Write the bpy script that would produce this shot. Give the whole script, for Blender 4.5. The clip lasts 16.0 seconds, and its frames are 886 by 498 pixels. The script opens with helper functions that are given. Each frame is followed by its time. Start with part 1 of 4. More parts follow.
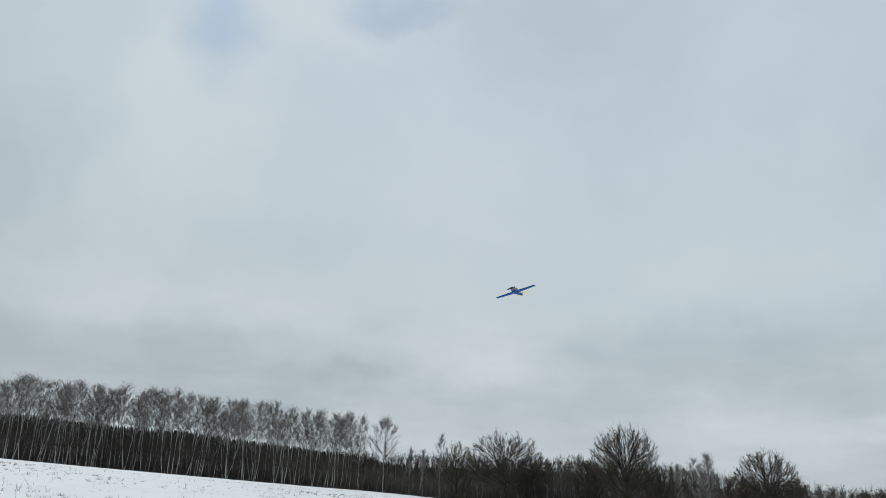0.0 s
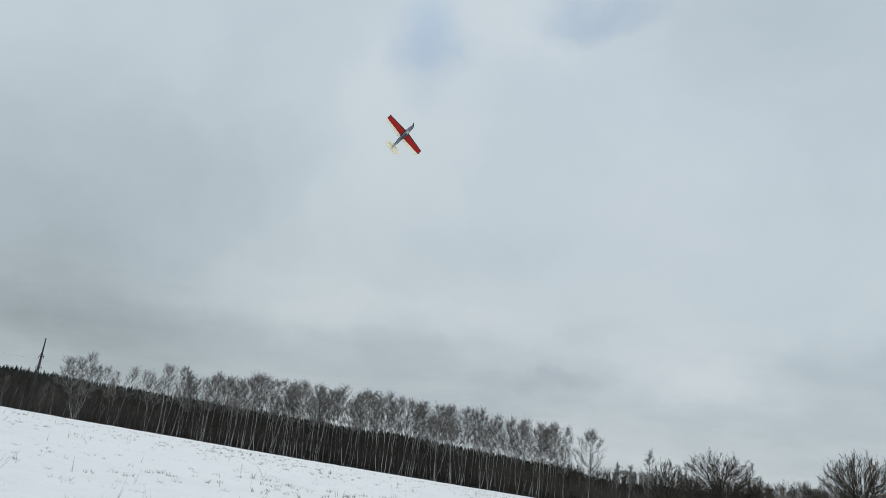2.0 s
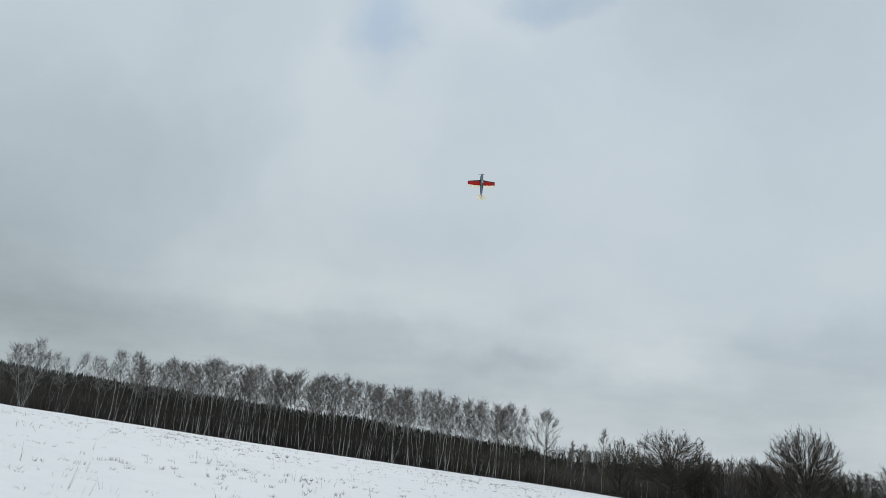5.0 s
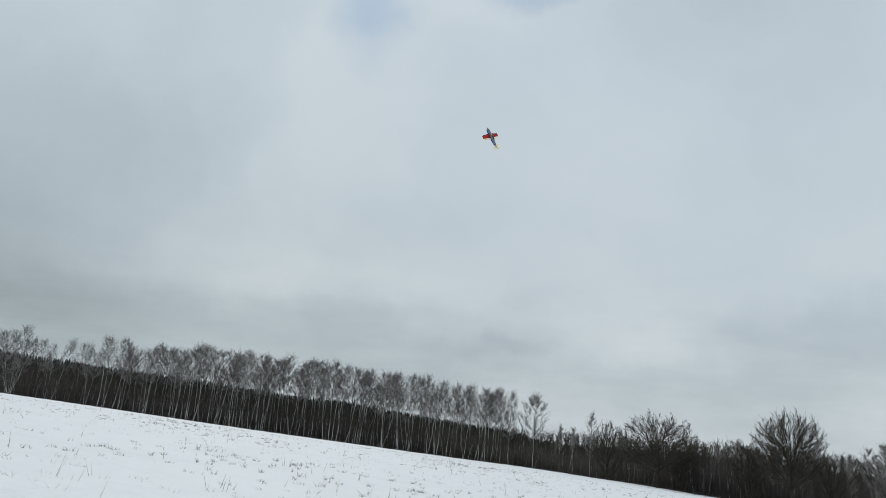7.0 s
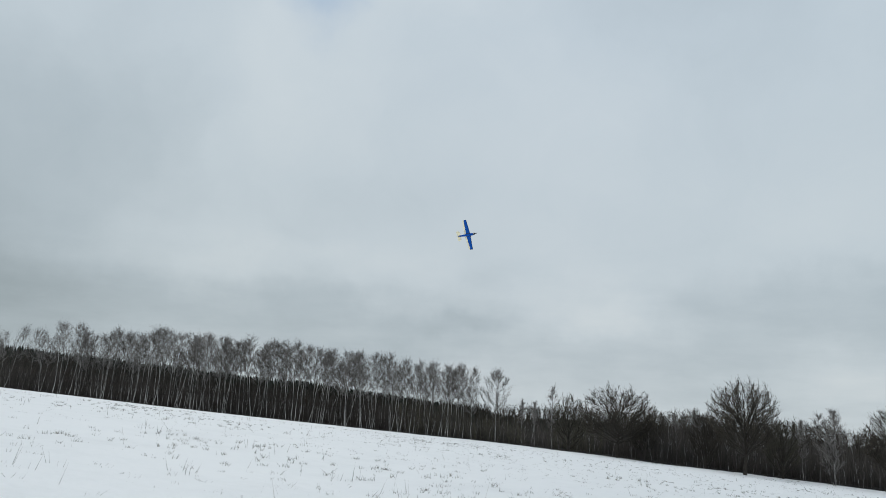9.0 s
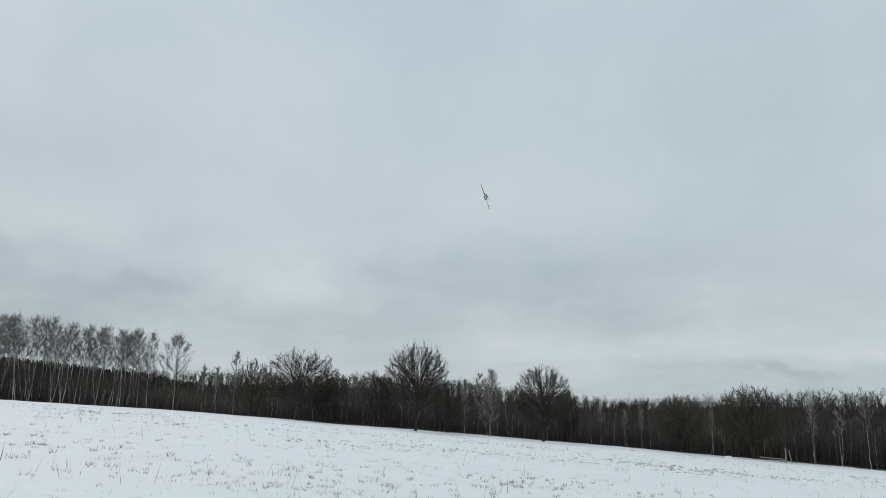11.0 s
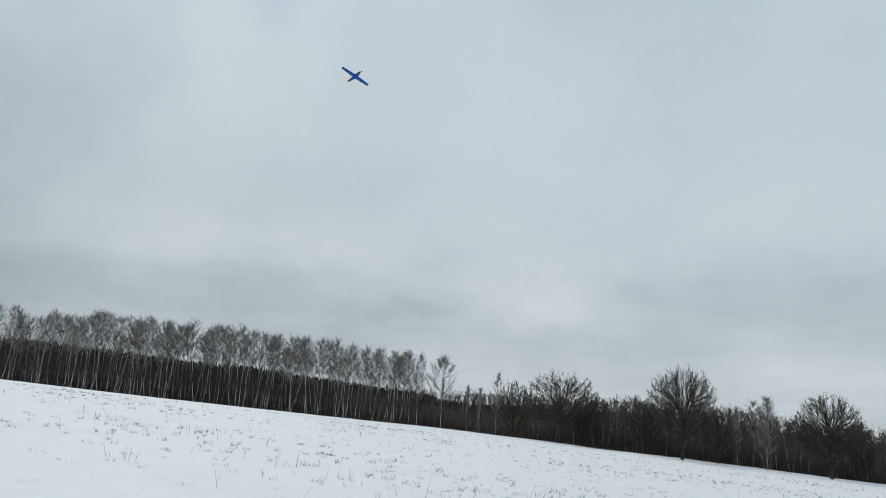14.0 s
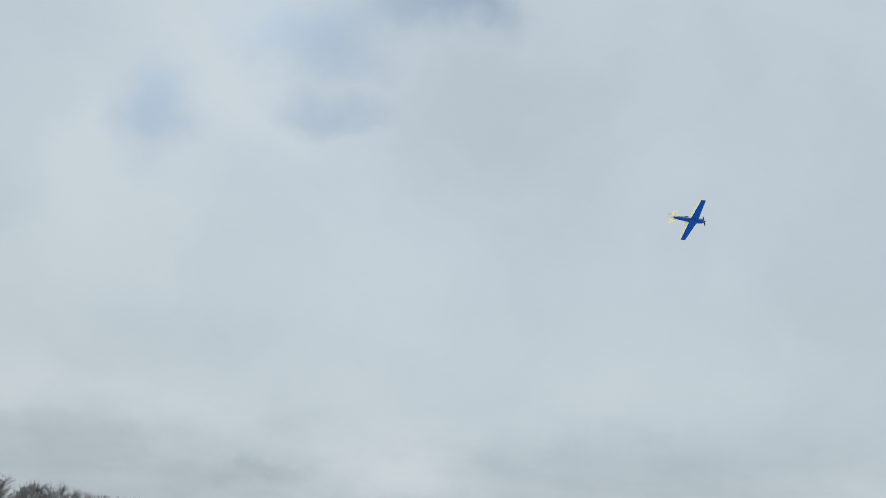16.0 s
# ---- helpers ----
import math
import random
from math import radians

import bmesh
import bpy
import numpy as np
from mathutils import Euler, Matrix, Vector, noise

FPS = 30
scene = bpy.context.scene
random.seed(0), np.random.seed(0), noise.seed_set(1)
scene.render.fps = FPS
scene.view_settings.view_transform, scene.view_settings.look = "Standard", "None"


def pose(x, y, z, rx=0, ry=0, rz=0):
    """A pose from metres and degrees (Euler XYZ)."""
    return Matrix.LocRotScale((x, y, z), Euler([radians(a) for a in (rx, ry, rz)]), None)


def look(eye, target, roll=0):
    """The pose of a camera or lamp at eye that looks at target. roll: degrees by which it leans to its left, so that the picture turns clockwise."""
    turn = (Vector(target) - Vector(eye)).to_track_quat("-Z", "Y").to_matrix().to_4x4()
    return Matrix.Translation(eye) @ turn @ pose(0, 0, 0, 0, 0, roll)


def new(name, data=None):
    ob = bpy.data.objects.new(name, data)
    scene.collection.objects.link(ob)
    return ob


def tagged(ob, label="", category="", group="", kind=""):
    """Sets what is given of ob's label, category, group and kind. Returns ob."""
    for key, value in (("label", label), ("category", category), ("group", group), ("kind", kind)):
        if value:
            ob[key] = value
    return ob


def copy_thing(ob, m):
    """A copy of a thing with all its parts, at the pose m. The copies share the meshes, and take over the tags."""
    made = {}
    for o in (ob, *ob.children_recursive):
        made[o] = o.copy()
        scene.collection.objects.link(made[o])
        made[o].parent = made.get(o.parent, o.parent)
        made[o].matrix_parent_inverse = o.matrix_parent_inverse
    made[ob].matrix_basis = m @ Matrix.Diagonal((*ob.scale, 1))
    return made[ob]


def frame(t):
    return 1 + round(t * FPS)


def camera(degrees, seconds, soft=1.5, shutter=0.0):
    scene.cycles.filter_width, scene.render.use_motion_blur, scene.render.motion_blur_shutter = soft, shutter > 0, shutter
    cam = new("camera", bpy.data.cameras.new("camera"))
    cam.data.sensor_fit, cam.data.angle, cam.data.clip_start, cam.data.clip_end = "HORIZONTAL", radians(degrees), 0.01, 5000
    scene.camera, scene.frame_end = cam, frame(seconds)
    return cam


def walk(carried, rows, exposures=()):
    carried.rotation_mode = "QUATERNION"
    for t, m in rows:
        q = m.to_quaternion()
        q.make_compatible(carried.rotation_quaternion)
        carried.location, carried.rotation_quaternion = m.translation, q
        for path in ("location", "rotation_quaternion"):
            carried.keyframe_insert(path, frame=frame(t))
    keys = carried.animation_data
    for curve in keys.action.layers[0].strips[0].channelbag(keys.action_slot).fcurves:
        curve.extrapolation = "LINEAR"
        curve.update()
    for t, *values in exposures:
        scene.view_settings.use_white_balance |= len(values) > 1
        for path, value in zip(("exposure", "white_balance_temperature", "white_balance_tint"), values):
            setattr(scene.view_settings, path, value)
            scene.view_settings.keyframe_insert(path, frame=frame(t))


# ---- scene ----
# The eye stands on a snowy slope and turns with the model aeroplane; it does not walk.
EYE = 1.6
CAM_ROWS = [
    (0, -2.12, 17.72, -1.87),
    (0.5, -0.57, 16.87, -2.72),
    (1, 7.19, 16.70, -5.09),
    (1.5, 12.71, 16.86, -6.33),
    (2, 13.64, 17.35, -6.32),
    (2.5, 13.16, 17.61, -5.93),
    (3, 12.61, 17.15, -5.47),
    (3.5, 11.83, 16.85, -5.29),
    (4, 11.13, 16.82, -5.20),
    (6.5, 9.44, 15.51, -5.00),
    (7, 9.22, 15.38, -4.77),
    (7.5, 9.19, 15.25, -4.47),
    (8, 9.37, 14.92, -4.01),
    (10.5, -9.87, 12.37, -1.19),
    (11, -17.19, 12.11, -0.68),
    (11.5, -20.25, 11.88, -0.64),
    (12, -20.86, 11.96, -0.88),
    (12.5, -19.78, 12.42, -0.79),
    (13, -14.25, 12.66, -0.97),
    (13.5, -6.30, 12.49, -1.91),
    (14, 2.09, 13.14, -3.07),
    (14.5, 6.07, 16.43, -3.55),
    (15, 6.28, 21.33, -4.90),
    (15.5, 2.19, 24.86, -5.17),
    (16, -8.01, 25.64, -3.46),
]
cam = camera(59.7, 16.0, soft=0.85)
walk(cam, [(t, pose(0, 0, EYE, 90 + pitch, 0, yaw) @ pose(0, 0, 0, 0, 0, -lean)) for t, yaw, pitch, lean in CAM_ROWS])


# ---- world and sun: a closed cloud layer with a few thin blue gaps ----
def heading(az, el):
    """The way to the azimuth (degrees right of +y) and elevation."""
    a, e = radians(az), radians(el)
    return Vector((math.sin(a) * math.cos(e), math.cos(a) * math.cos(e), math.sin(e)))


class Nodes:
    """Short spellings for building node trees."""

    def __init__(self, tree):
        self.tree = tree
        tree.nodes.clear()

    def add(self, kind, sets=(), **links):
        n = self.tree.nodes.new(kind)
        for key, value in dict(sets).items():
            n.inputs[key].default_value = value
        for key, value in links.items():
            n.inputs[int(key[1:]) if key[0] == "i" and key[1:].isdigit() else key.replace("_", " ")].default_value
            self.tree.links.new(value, n.inputs[int(key[1:]) if key[0] == "i" and key[1:].isdigit() else key.replace("_", " ")])
        return n

    def link(self, a, b):
        self.tree.links.new(a, b)

    def math(self, op, a, b=0.0, clamp=False):
        n = self.tree.nodes.new("ShaderNodeMath")
        n.operation, n.use_clamp = op, clamp
        for i, v in enumerate((a, b)):
            if isinstance(v, (int, float)):
                n.inputs[i].default_value = v
            else:
                self.link(v, n.inputs[i])
        return n.outputs[0]

    def vec(self, op, a, b=None):
        n = self.tree.nodes.new("ShaderNodeVectorMath")
        n.operation = op
        for i, v in enumerate((a, b)):
            if v is None:
                continue
            if isinstance(v, (tuple, Vector)):
                n.inputs[i].default_value = v
            else:
                self.link(v, n.inputs[i])
        return n.outputs["Value"] if op in ("LENGTH", "DOT_PRODUCT") else n.outputs["Vector"]

    def noise(self, vector, scale, detail=4.0, rough=0.5, out=0):
        n = self.tree.nodes.new("ShaderNodeTexNoise")
        n.inputs["Scale"].default_value, n.inputs["Detail"].default_value, n.inputs["Roughness"].default_value = scale, detail, rough
        self.link(vector, n.inputs["Vector"])
        return n.outputs[out]

    def ramp(self, fac, stops):
        n = self.tree.nodes.new("ShaderNodeValToRGB")
        while len(n.color_ramp.elements) < len(stops):
            n.color_ramp.elements.new(0.5)
        for el, (pos, col) in zip(n.color_ramp.elements, stops):
            el.position = pos
            el.color = (*col, 1) if len(col) == 3 else col
        self.link(fac, n.inputs[0])
        return n.outputs[0]

    def mix(self, fac, a, b, blend="MIX"):
        n = self.tree.nodes.new("ShaderNodeMix")
        n.data_type, n.blend_type = "RGBA", blend
        for i, v in ((0, fac), (6, a), (7, b)):
            if isinstance(v, (int, float)):
                n.inputs[i].default_value = v
            elif isinstance(v, tuple):
                n.inputs[i].default_value = (*v, 1)
            else:
                self.link(v, n.inputs[i])
        return n.outputs[2]

    def fall(self, value, lo, hi):
        """1 at lo, fading to 0 at hi."""
        n = self.tree.nodes.new("ShaderNodeMapRange")
        n.interpolation_type = "SMOOTHERSTEP"
        self.link(value, n.inputs[0])
        for i, v in ((1, lo), (2, hi), (3, 1.0), (4, 0.0)):
            n.inputs[i].default_value = v
        return n.outputs[0]


SUN_AZ, SUN_EL = -18, 48
world = bpy.data.worlds.new("overcast_sky")
scene.world = world
world.use_nodes = True
N = Nodes(world.node_tree)
coord = N.add("ShaderNodeTexCoord").outputs["Generated"]
sky = N.add("ShaderNodeTexSky")
sky.sky_type, sky.sun_disc, sky.sun_elevation, sky.sun_rotation = "NISHITA", False, radians(SUN_EL), radians(SUN_AZ)
blue = N.vec("MULTIPLY", sky.outputs[0], (0.044, 0.058, 0.067))
sep = N.add("ShaderNodeSeparateXYZ", Vector=coord)
height = N.math("ADD", N.math("MAXIMUM", sep.outputs[2], 0.0), 0.13)
deck = N.add("ShaderNodeCombineXYZ", X=N.math("DIVIDE", sep.outputs[0], height), Y=N.math("DIVIDE", sep.outputs[1], height)).outputs[0]
wisp = N.vec("SUBTRACT", N.noise(coord, 6.0, 5.0, 0.55, 1), (0.5, 0.5, 0.5))
bent = N.vec("ADD", coord, N.vec("MULTIPLY", wisp, (0.2, 0.2, 0.15)))


def spot(az, el, wide, tall):
    """A soft cloud patch of that half width and height in degrees."""
    c = heading(az, el)
    d = N.vec("SUBTRACT", bent, tuple(c))
    side, up = heading(az + 90, 0), heading(az, el + 90)
    u = N.math("DIVIDE", N.vec("DOT_PRODUCT", d, tuple(side)), radians(wide))
    v = N.math("DIVIDE", N.vec("DOT_PRODUCT", d, tuple(up)), radians(tall))
    front = N.math("GREATER_THAN", N.vec("DOT_PRODUCT", coord, tuple(c)), 0.3)
    r = N.math("SQRT", N.math("ADD", N.math("MULTIPLY", u, u), N.math("MULTIPLY", v, v)))
    return N.math("MULTIPLY", N.fall(r, 0.0, 1.0), front)


tone = N.math("ADD", N.math("MULTIPLY", N.noise(deck, 0.5, 3.0, 0.5), 0.34), N.math("MULTIPLY", N.noise(bent, 4.5, 5.0, 0.55), 0.22))
tone = N.math("ADD", tone, 0.345)
tone = N.math("ADD", tone, N.math("MULTIPLY", N.math("SUBTRACT", N.noise(deck, 1.5, 6.0, 0.6), 0.5), N.math("MULTIPLY", N.fall(sep.outputs[2], 0.12, 0.34), 0.27)))
# brighter and darker stretches of the cloud layer
for az, el, wide, tall, gain in ((-13, 38, 16, 11, 0.14), (-19, 25, 14, 12, 0.07), (-15, 12.2, 17, 3.2, 0.06), (-22, 6.0, 40, 8.0, -0.09), (41, 3.2, 5, 0.8, -0.10), (6, 8.8, 9, 2.0, 0.07), (12, 5.0, 18, 4.0, -0.05), (32, 5.0, 24, 2.2, 0.05), (13, 32, 16, 13, -0.08),
                                 (-44, 15, 26, 14, -0.23), (-7, 9.5, 14, 5.0, -0.10), (-32, 8.0, 26, 4.5, -0.06), (-5, 8.6, 9, 1.8, -0.10), (36, 16, 34, 16, -0.06), (-6, 29, 26, 15, 0.05), (20, 30, 26, 16, 0.0), (-42, 7, 24, 7, -0.10), (27, 18, 15, 10, 0.05),
                                 (2, 6.6, 22, 1.8, -0.05), (20, 9.5, 18, 4.0, -0.12)):
    tone = N.math("ADD", tone, N.math("MULTIPLY", spot(az, el, wide, tall), gain))
low = N.fall(N.add("ShaderNodeSeparateXYZ", Vector=N.vec("ADD", coord, N.vec("MULTIPLY", N.vec("SUBTRACT", N.noise(coord, 14.0, 4.0, 0.5, 1), (0.5, 0.5, 0.5)), (0.0, 0.0, 0.035)))).outputs[2], 0.060, 0.078)
tone = N.math("ADD", tone, N.math("MULTIPLY", N.math("MULTIPLY", low, spot(40, 3, 34, 14)), -0.09))
cloud = N.ramp(tone, [(0.15, (0.26, 0.315, 0.345)), (0.45, (0.425, 0.495, 0.545)), (0.62, (0.53, 0.60, 0.65)), (0.9, (0.68, 0.73, 0.755))])
gap = 0.0
for az, el, wide, tall, gain in ((-16.3, 32.5, 4.6, 5.2, 0.66), (-5, 40.5, 8.5, 4.5, 0.8), (6, 43.5, 8, 3.5, 0.6), (-2.5, 36, 7, 2.4, 0.45)):
    gap = N.math("ADD", gap, N.math("MULTIPLY", spot(az, el, wide, tall), gain))
gap = N.math("MULTIPLY", gap, 1.0, clamp=True)
cloud = N.mix(1.0, cloud, N.ramp(sep.outputs[2], [(0.0, (1.03, 1.0, 0.955)), (0.22, (0.998, 1.0, 0.992)), (0.5, (0.98, 1.0, 1.022))]), "MULTIPLY")
cloud = N.mix(1.0, cloud, N.ramp(N.math("ADD", N.math("MULTIPLY", sep.outputs[0], 0.8), 0.5), [(0.2, (1.004, 1.0, 0.992)), (0.55, (0.999, 1.0, 1.006)), (0.85, (0.994, 1.0, 1.003))]), "MULTIPLY")
back = N.add("ShaderNodeBackground", {"Strength": 1.0}, Color=N.mix(gap, cloud, blue))
N.link(back.outputs[0], N.add("ShaderNodeOutputWorld").inputs[0])

sun = new("sun", bpy.data.lights.new("sun", "SUN"))
sun.data.energy, sun.data.angle, sun.data.color = 0.7, radians(25), (1.0, 0.96, 0.9)
sun.matrix_world = look(heading(SUN_AZ, SUN_EL) * 50, (0, 0, 0))


# ---- materials ----
def surface(name, stops, scale, rough=0.8, stretch=(1, 1, 1), bump=0.3, fine=6.0, metal=0.0, island=0.0, translucent=0.0, gloss=0.5, relief=0.02, clear=0.0):
    """A two-scale mottled surface: colour stops over noise in object space, with fine relief."""
    m = bpy.data.materials.new(name)
    m.use_nodes = True
    n = Nodes(m.node_tree)
    place_ = n.vec("MULTIPLY", n.add("ShaderNodeTexCoord").outputs["Object"], stretch)
    value = n.math("ADD", n.math("MULTIPLY", n.noise(place_, scale, 4.0), 0.65), n.math("MULTIPLY", n.noise(place_, scale * fine, 3.0, 0.6), 0.35))
    if island:
        value = n.math("ADD", value, n.math("MULTIPLY", n.math("SUBTRACT", n.add("ShaderNodeNewGeometry").outputs["Random Per Island"], 0.5), island))
        value = n.math("ADD", value, n.math("MULTIPLY", n.math("SUBTRACT", n.add("ShaderNodeObjectInfo").outputs["Random"], 0.5), island * 0.5))
    col = n.ramp(value, stops)
    b = n.add("ShaderNodeBsdfPrincipled", {"Roughness": rough, "Metallic": metal, "Specular IOR Level": gloss}, Base_Color=col)
    if bump:
        bp = n.add("ShaderNodeBump", {"Strength": bump, "Distance": relief}, Height=n.noise(place_, scale * fine, 4.0))
        n.link(bp.outputs[0], b.inputs["Normal"])
    shade = b.outputs[0]
    if translucent:
        mixer = n.add("ShaderNodeMixShader", {0: translucent})
        n.link(shade, mixer.inputs[1])
        n.link(n.add("ShaderNodeBsdfTranslucent", Color=col).outputs[0], mixer.inputs[2])
        shade = mixer.outputs[0]
    if clear:
        mixer = n.add("ShaderNodeMixShader", {0: clear})
        n.link(shade, mixer.inputs[1])
        n.link(n.add("ShaderNodeBsdfTransparent").outputs[0], mixer.inputs[2])
        shade = mixer.outputs[0]
    n.link(shade, n.add("ShaderNodeOutputMaterial").inputs[0])
    return m


SNOW = surface("snow", [(0.25, (0.81, 0.815, 0.82)), (0.5, (0.872, 0.875, 0.88)), (0.8, (0.905, 0.905, 0.905))], 0.35, 0.6, (1, 1, 1), 1.0, 6.0, relief=0.09)
BIRCH = surface("birch_bark", [(0.30, (0.05, 0.045, 0.04)), (0.48, (0.21, 0.20, 0.188)), (0.74, (0.47, 0.455, 0.43))], 1.3, 0.75, (1, 1, 2.5), 0.3, 6.0, 0, 0.35)
TWIG = surface("birch_twigs", [(0.2, (0.068, 0.058, 0.053)), (0.5, (0.145, 0.131, 0.122)), (0.8, (0.31, 0.29, 0.276))], 0.6, 0.8, (1, 1, 1), 0, 6.0, 0, 0.5)
LIMB = surface("birch_limbs", [(0.25, (0.07, 0.062, 0.058)), (0.5, (0.18, 0.168, 0.158)), (0.8, (0.36, 0.345, 0.33))], 0.9, 0.8, (1, 1, 1), 0, 6.0, 0, 0.4)
BARK = surface("dark_bark", [(0.25, (0.018, 0.0145, 0.0115)), (0.55, (0.035, 0.029, 0.022)), (0.8, (0.064, 0.054, 0.041))], 1.5, 0.9, (1, 1, 0.4), 0.5)
SPRAY = surface("dark_twigs", [(0.2, (0.025, 0.020, 0.0155)), (0.5, (0.049, 0.040, 0.030)), (0.85, (0.10, 0.085, 0.064))], 0.5, 0.9, (1, 1, 1), 0, 6.0, 0, 0.5)
BRUSH = surface("brushwood", [(0.15, (0.037, 0.032, 0.028)), (0.55, (0.079, 0.068, 0.060)), (0.85, (0.158, 0.139, 0.122))], 0.05, 0.95, (1, 1, 1), 0, 8.0, 0, 0.4)
OLIVE = surface("willow_shoots", [(0.15, (0.038, 0.034, 0.025)), (0.55, (0.078, 0.071, 0.049)), (0.85, (0.14, 0.128, 0.088))], 0.2, 0.9, (1, 1, 1), 0, 6.0, 0, 0.5)
# near-black mottled brown for the strip of ground under the trees
DARKFLOOR = surface("dark_floor", [(0.25, (0.012, 0.011, 0.010)), (0.55, (0.022, 0.020, 0.018)), (0.8, (0.045, 0.039, 0.033))], 0.8, 0.95, (1, 1, 1), 0.8, 7.0, relief=0.08)
SPRUCE = surface("spruce_needles", [(0.2, (0.014, 0.017, 0.014)), (0.5, (0.026, 0.032, 0.025)), (0.8, (0.05, 0.055, 0.045))], 0.8, 0.95, (1, 1, 1), 0, 6.0, 0, 0.4)
STRAW = surface("dry_grass", [(0.2, (0.06, 0.052, 0.042)), (0.5, (0.135, 0.12, 0.096)), (0.85, (0.28, 0.25, 0.195))], 0.7, 0.9, (1, 1, 1), 0, 6.0, 0, 0.6)
GREYWOOD = surface("weathered_wood", [(0.25, (0.16, 0.15, 0.135)), (0.55, (0.26, 0.245, 0.22)), (0.8, (0.36, 0.34, 0.31))], 2.0, 0.85, (1, 1, 0.2), 0.5)
STEEL = surface("dull_steel", [(0.25, (0.055, 0.058, 0.062)), (0.7, (0.11, 0.113, 0.118))], 0.8, 0.6, (1, 1, 1), 0.1, 6.0, 0.4)
RED = surface("red_film", [(0.3, (0.40, 0.013, 0.011)), (0.7, (0.50, 0.020, 0.016))], 5.0, 0.5, (1, 1, 1), 0.05, gloss=0.2)
BLUE = surface("blue_film", [(0.3, (0.001, 0.075, 0.38)), (0.7, (0.002, 0.095, 0.47))], 5.0, 0.5, (1, 1, 1), 0.05, gloss=0.1)
GREY = surface("grey_film", [(0.3, (0.14, 0.16, 0.185)), (0.7, (0.20, 0.22, 0.25))], 5.0, 0.4, (1, 1, 1), 0.05)
PALE = surface("pale_film", [(0.3, (0.42, 0.40, 0.385)), (0.7, (0.52, 0.50, 0.48))], 6.0, 0.5, (1, 1, 1), 0.05)
DARK = surface("black_trim", [(0.3, (0.016, 0.016, 0.02)), (0.7, (0.032, 0.032, 0.036))], 6.0, 0.4, (1, 1, 1), 0.05)
CREAM = surface("cream_foam", [(0.3, (0.94, 0.89, 0.72)), (0.7, (0.96, 0.92, 0.78))], 6.0, 0.6, (1, 1, 1), 0.1, 6.0, 0, 0, 0.88, clear=0.18)
GLASS = surface("smoked_canopy", [(0.3, (0.03, 0.035, 0.045)), (0.7, (0.055, 0.06, 0.075))], 4.0, 0.12, (1, 1, 1), 0)


# ---- building helpers ----
def part(name, mesh, material, parent=None, label=""):
    """Link a mesh, or a bmesh, as one object under a thing."""
    if isinstance(mesh, bmesh.types.BMesh):
        data = bpy.data.meshes.new(name)
        mesh.to_mesh(data)
        mesh.free()
        mesh = data
    if material and not mesh.materials:
        mesh.materials.append(material)
    ob = new(name, mesh)
    if parent:
        ob.parent = parent
    return tagged(ob, label)


def mesh_of(name, verts, faces, smooth=False):
    me = bpy.data.meshes.new(name)
    me.from_pydata(verts, [], faces)
    if smooth:
        me.polygons.foreach_set("use_smooth", [True] * len(me.polygons))
    me.update()
    return me


def tubes(name, segs, sides=3):
    """One mesh of tapered tubes; segs: rows of x0 y0 z0 x1 y1 z1 r0 r1."""
    s = np.asarray(segs, float)
    a, b = s[:, :3], s[:, 3:6]
    d = b - a
    d /= np.maximum(np.linalg.norm(d, axis=1, keepdims=True), 1e-6)
    ref = np.where(np.abs(d[:, 2:3]) > 0.9, [[1.0, 0, 0]], [[0, 0, 1.0]])
    u = np.cross(d, ref)
    u /= np.linalg.norm(u, axis=1, keepdims=True)
    v = np.cross(d, u)
    ang = np.arange(sides) * 2 * np.pi / sides
    ring = u[:, None] * np.cos(ang)[None, :, None] + v[:, None] * np.sin(ang)[None, :, None]
    verts = np.concatenate([a[:, None] + ring * s[:, 6, None, None], b[:, None] + ring * s[:, 7, None, None]], 1).reshape(-1, 3)
    base = (np.arange(len(s)) * 2 * sides)[:, None, None]
    i = np.arange(sides)
    quad = np.stack([i, (i + 1) % sides, (i + 1) % sides + sides, i + sides], 1)[None]
    faces = (base + quad).reshape(-1, 4)
    me = bpy.data.meshes.new(name)
    me.vertices.add(len(verts))
    me.vertices.foreach_set("co", verts.ravel())
    me.loops.add(faces.size)
    me.loops.foreach_set("vertex_index", faces.ravel())
    me.polygons.add(len(faces))
    me.polygons.foreach_set("loop_start", np.arange(len(faces)) * 4)
    me.polygons.foreach_set("use_smooth", np.ones(len(faces), bool))
    me.update(calc_edges=True)
    return me


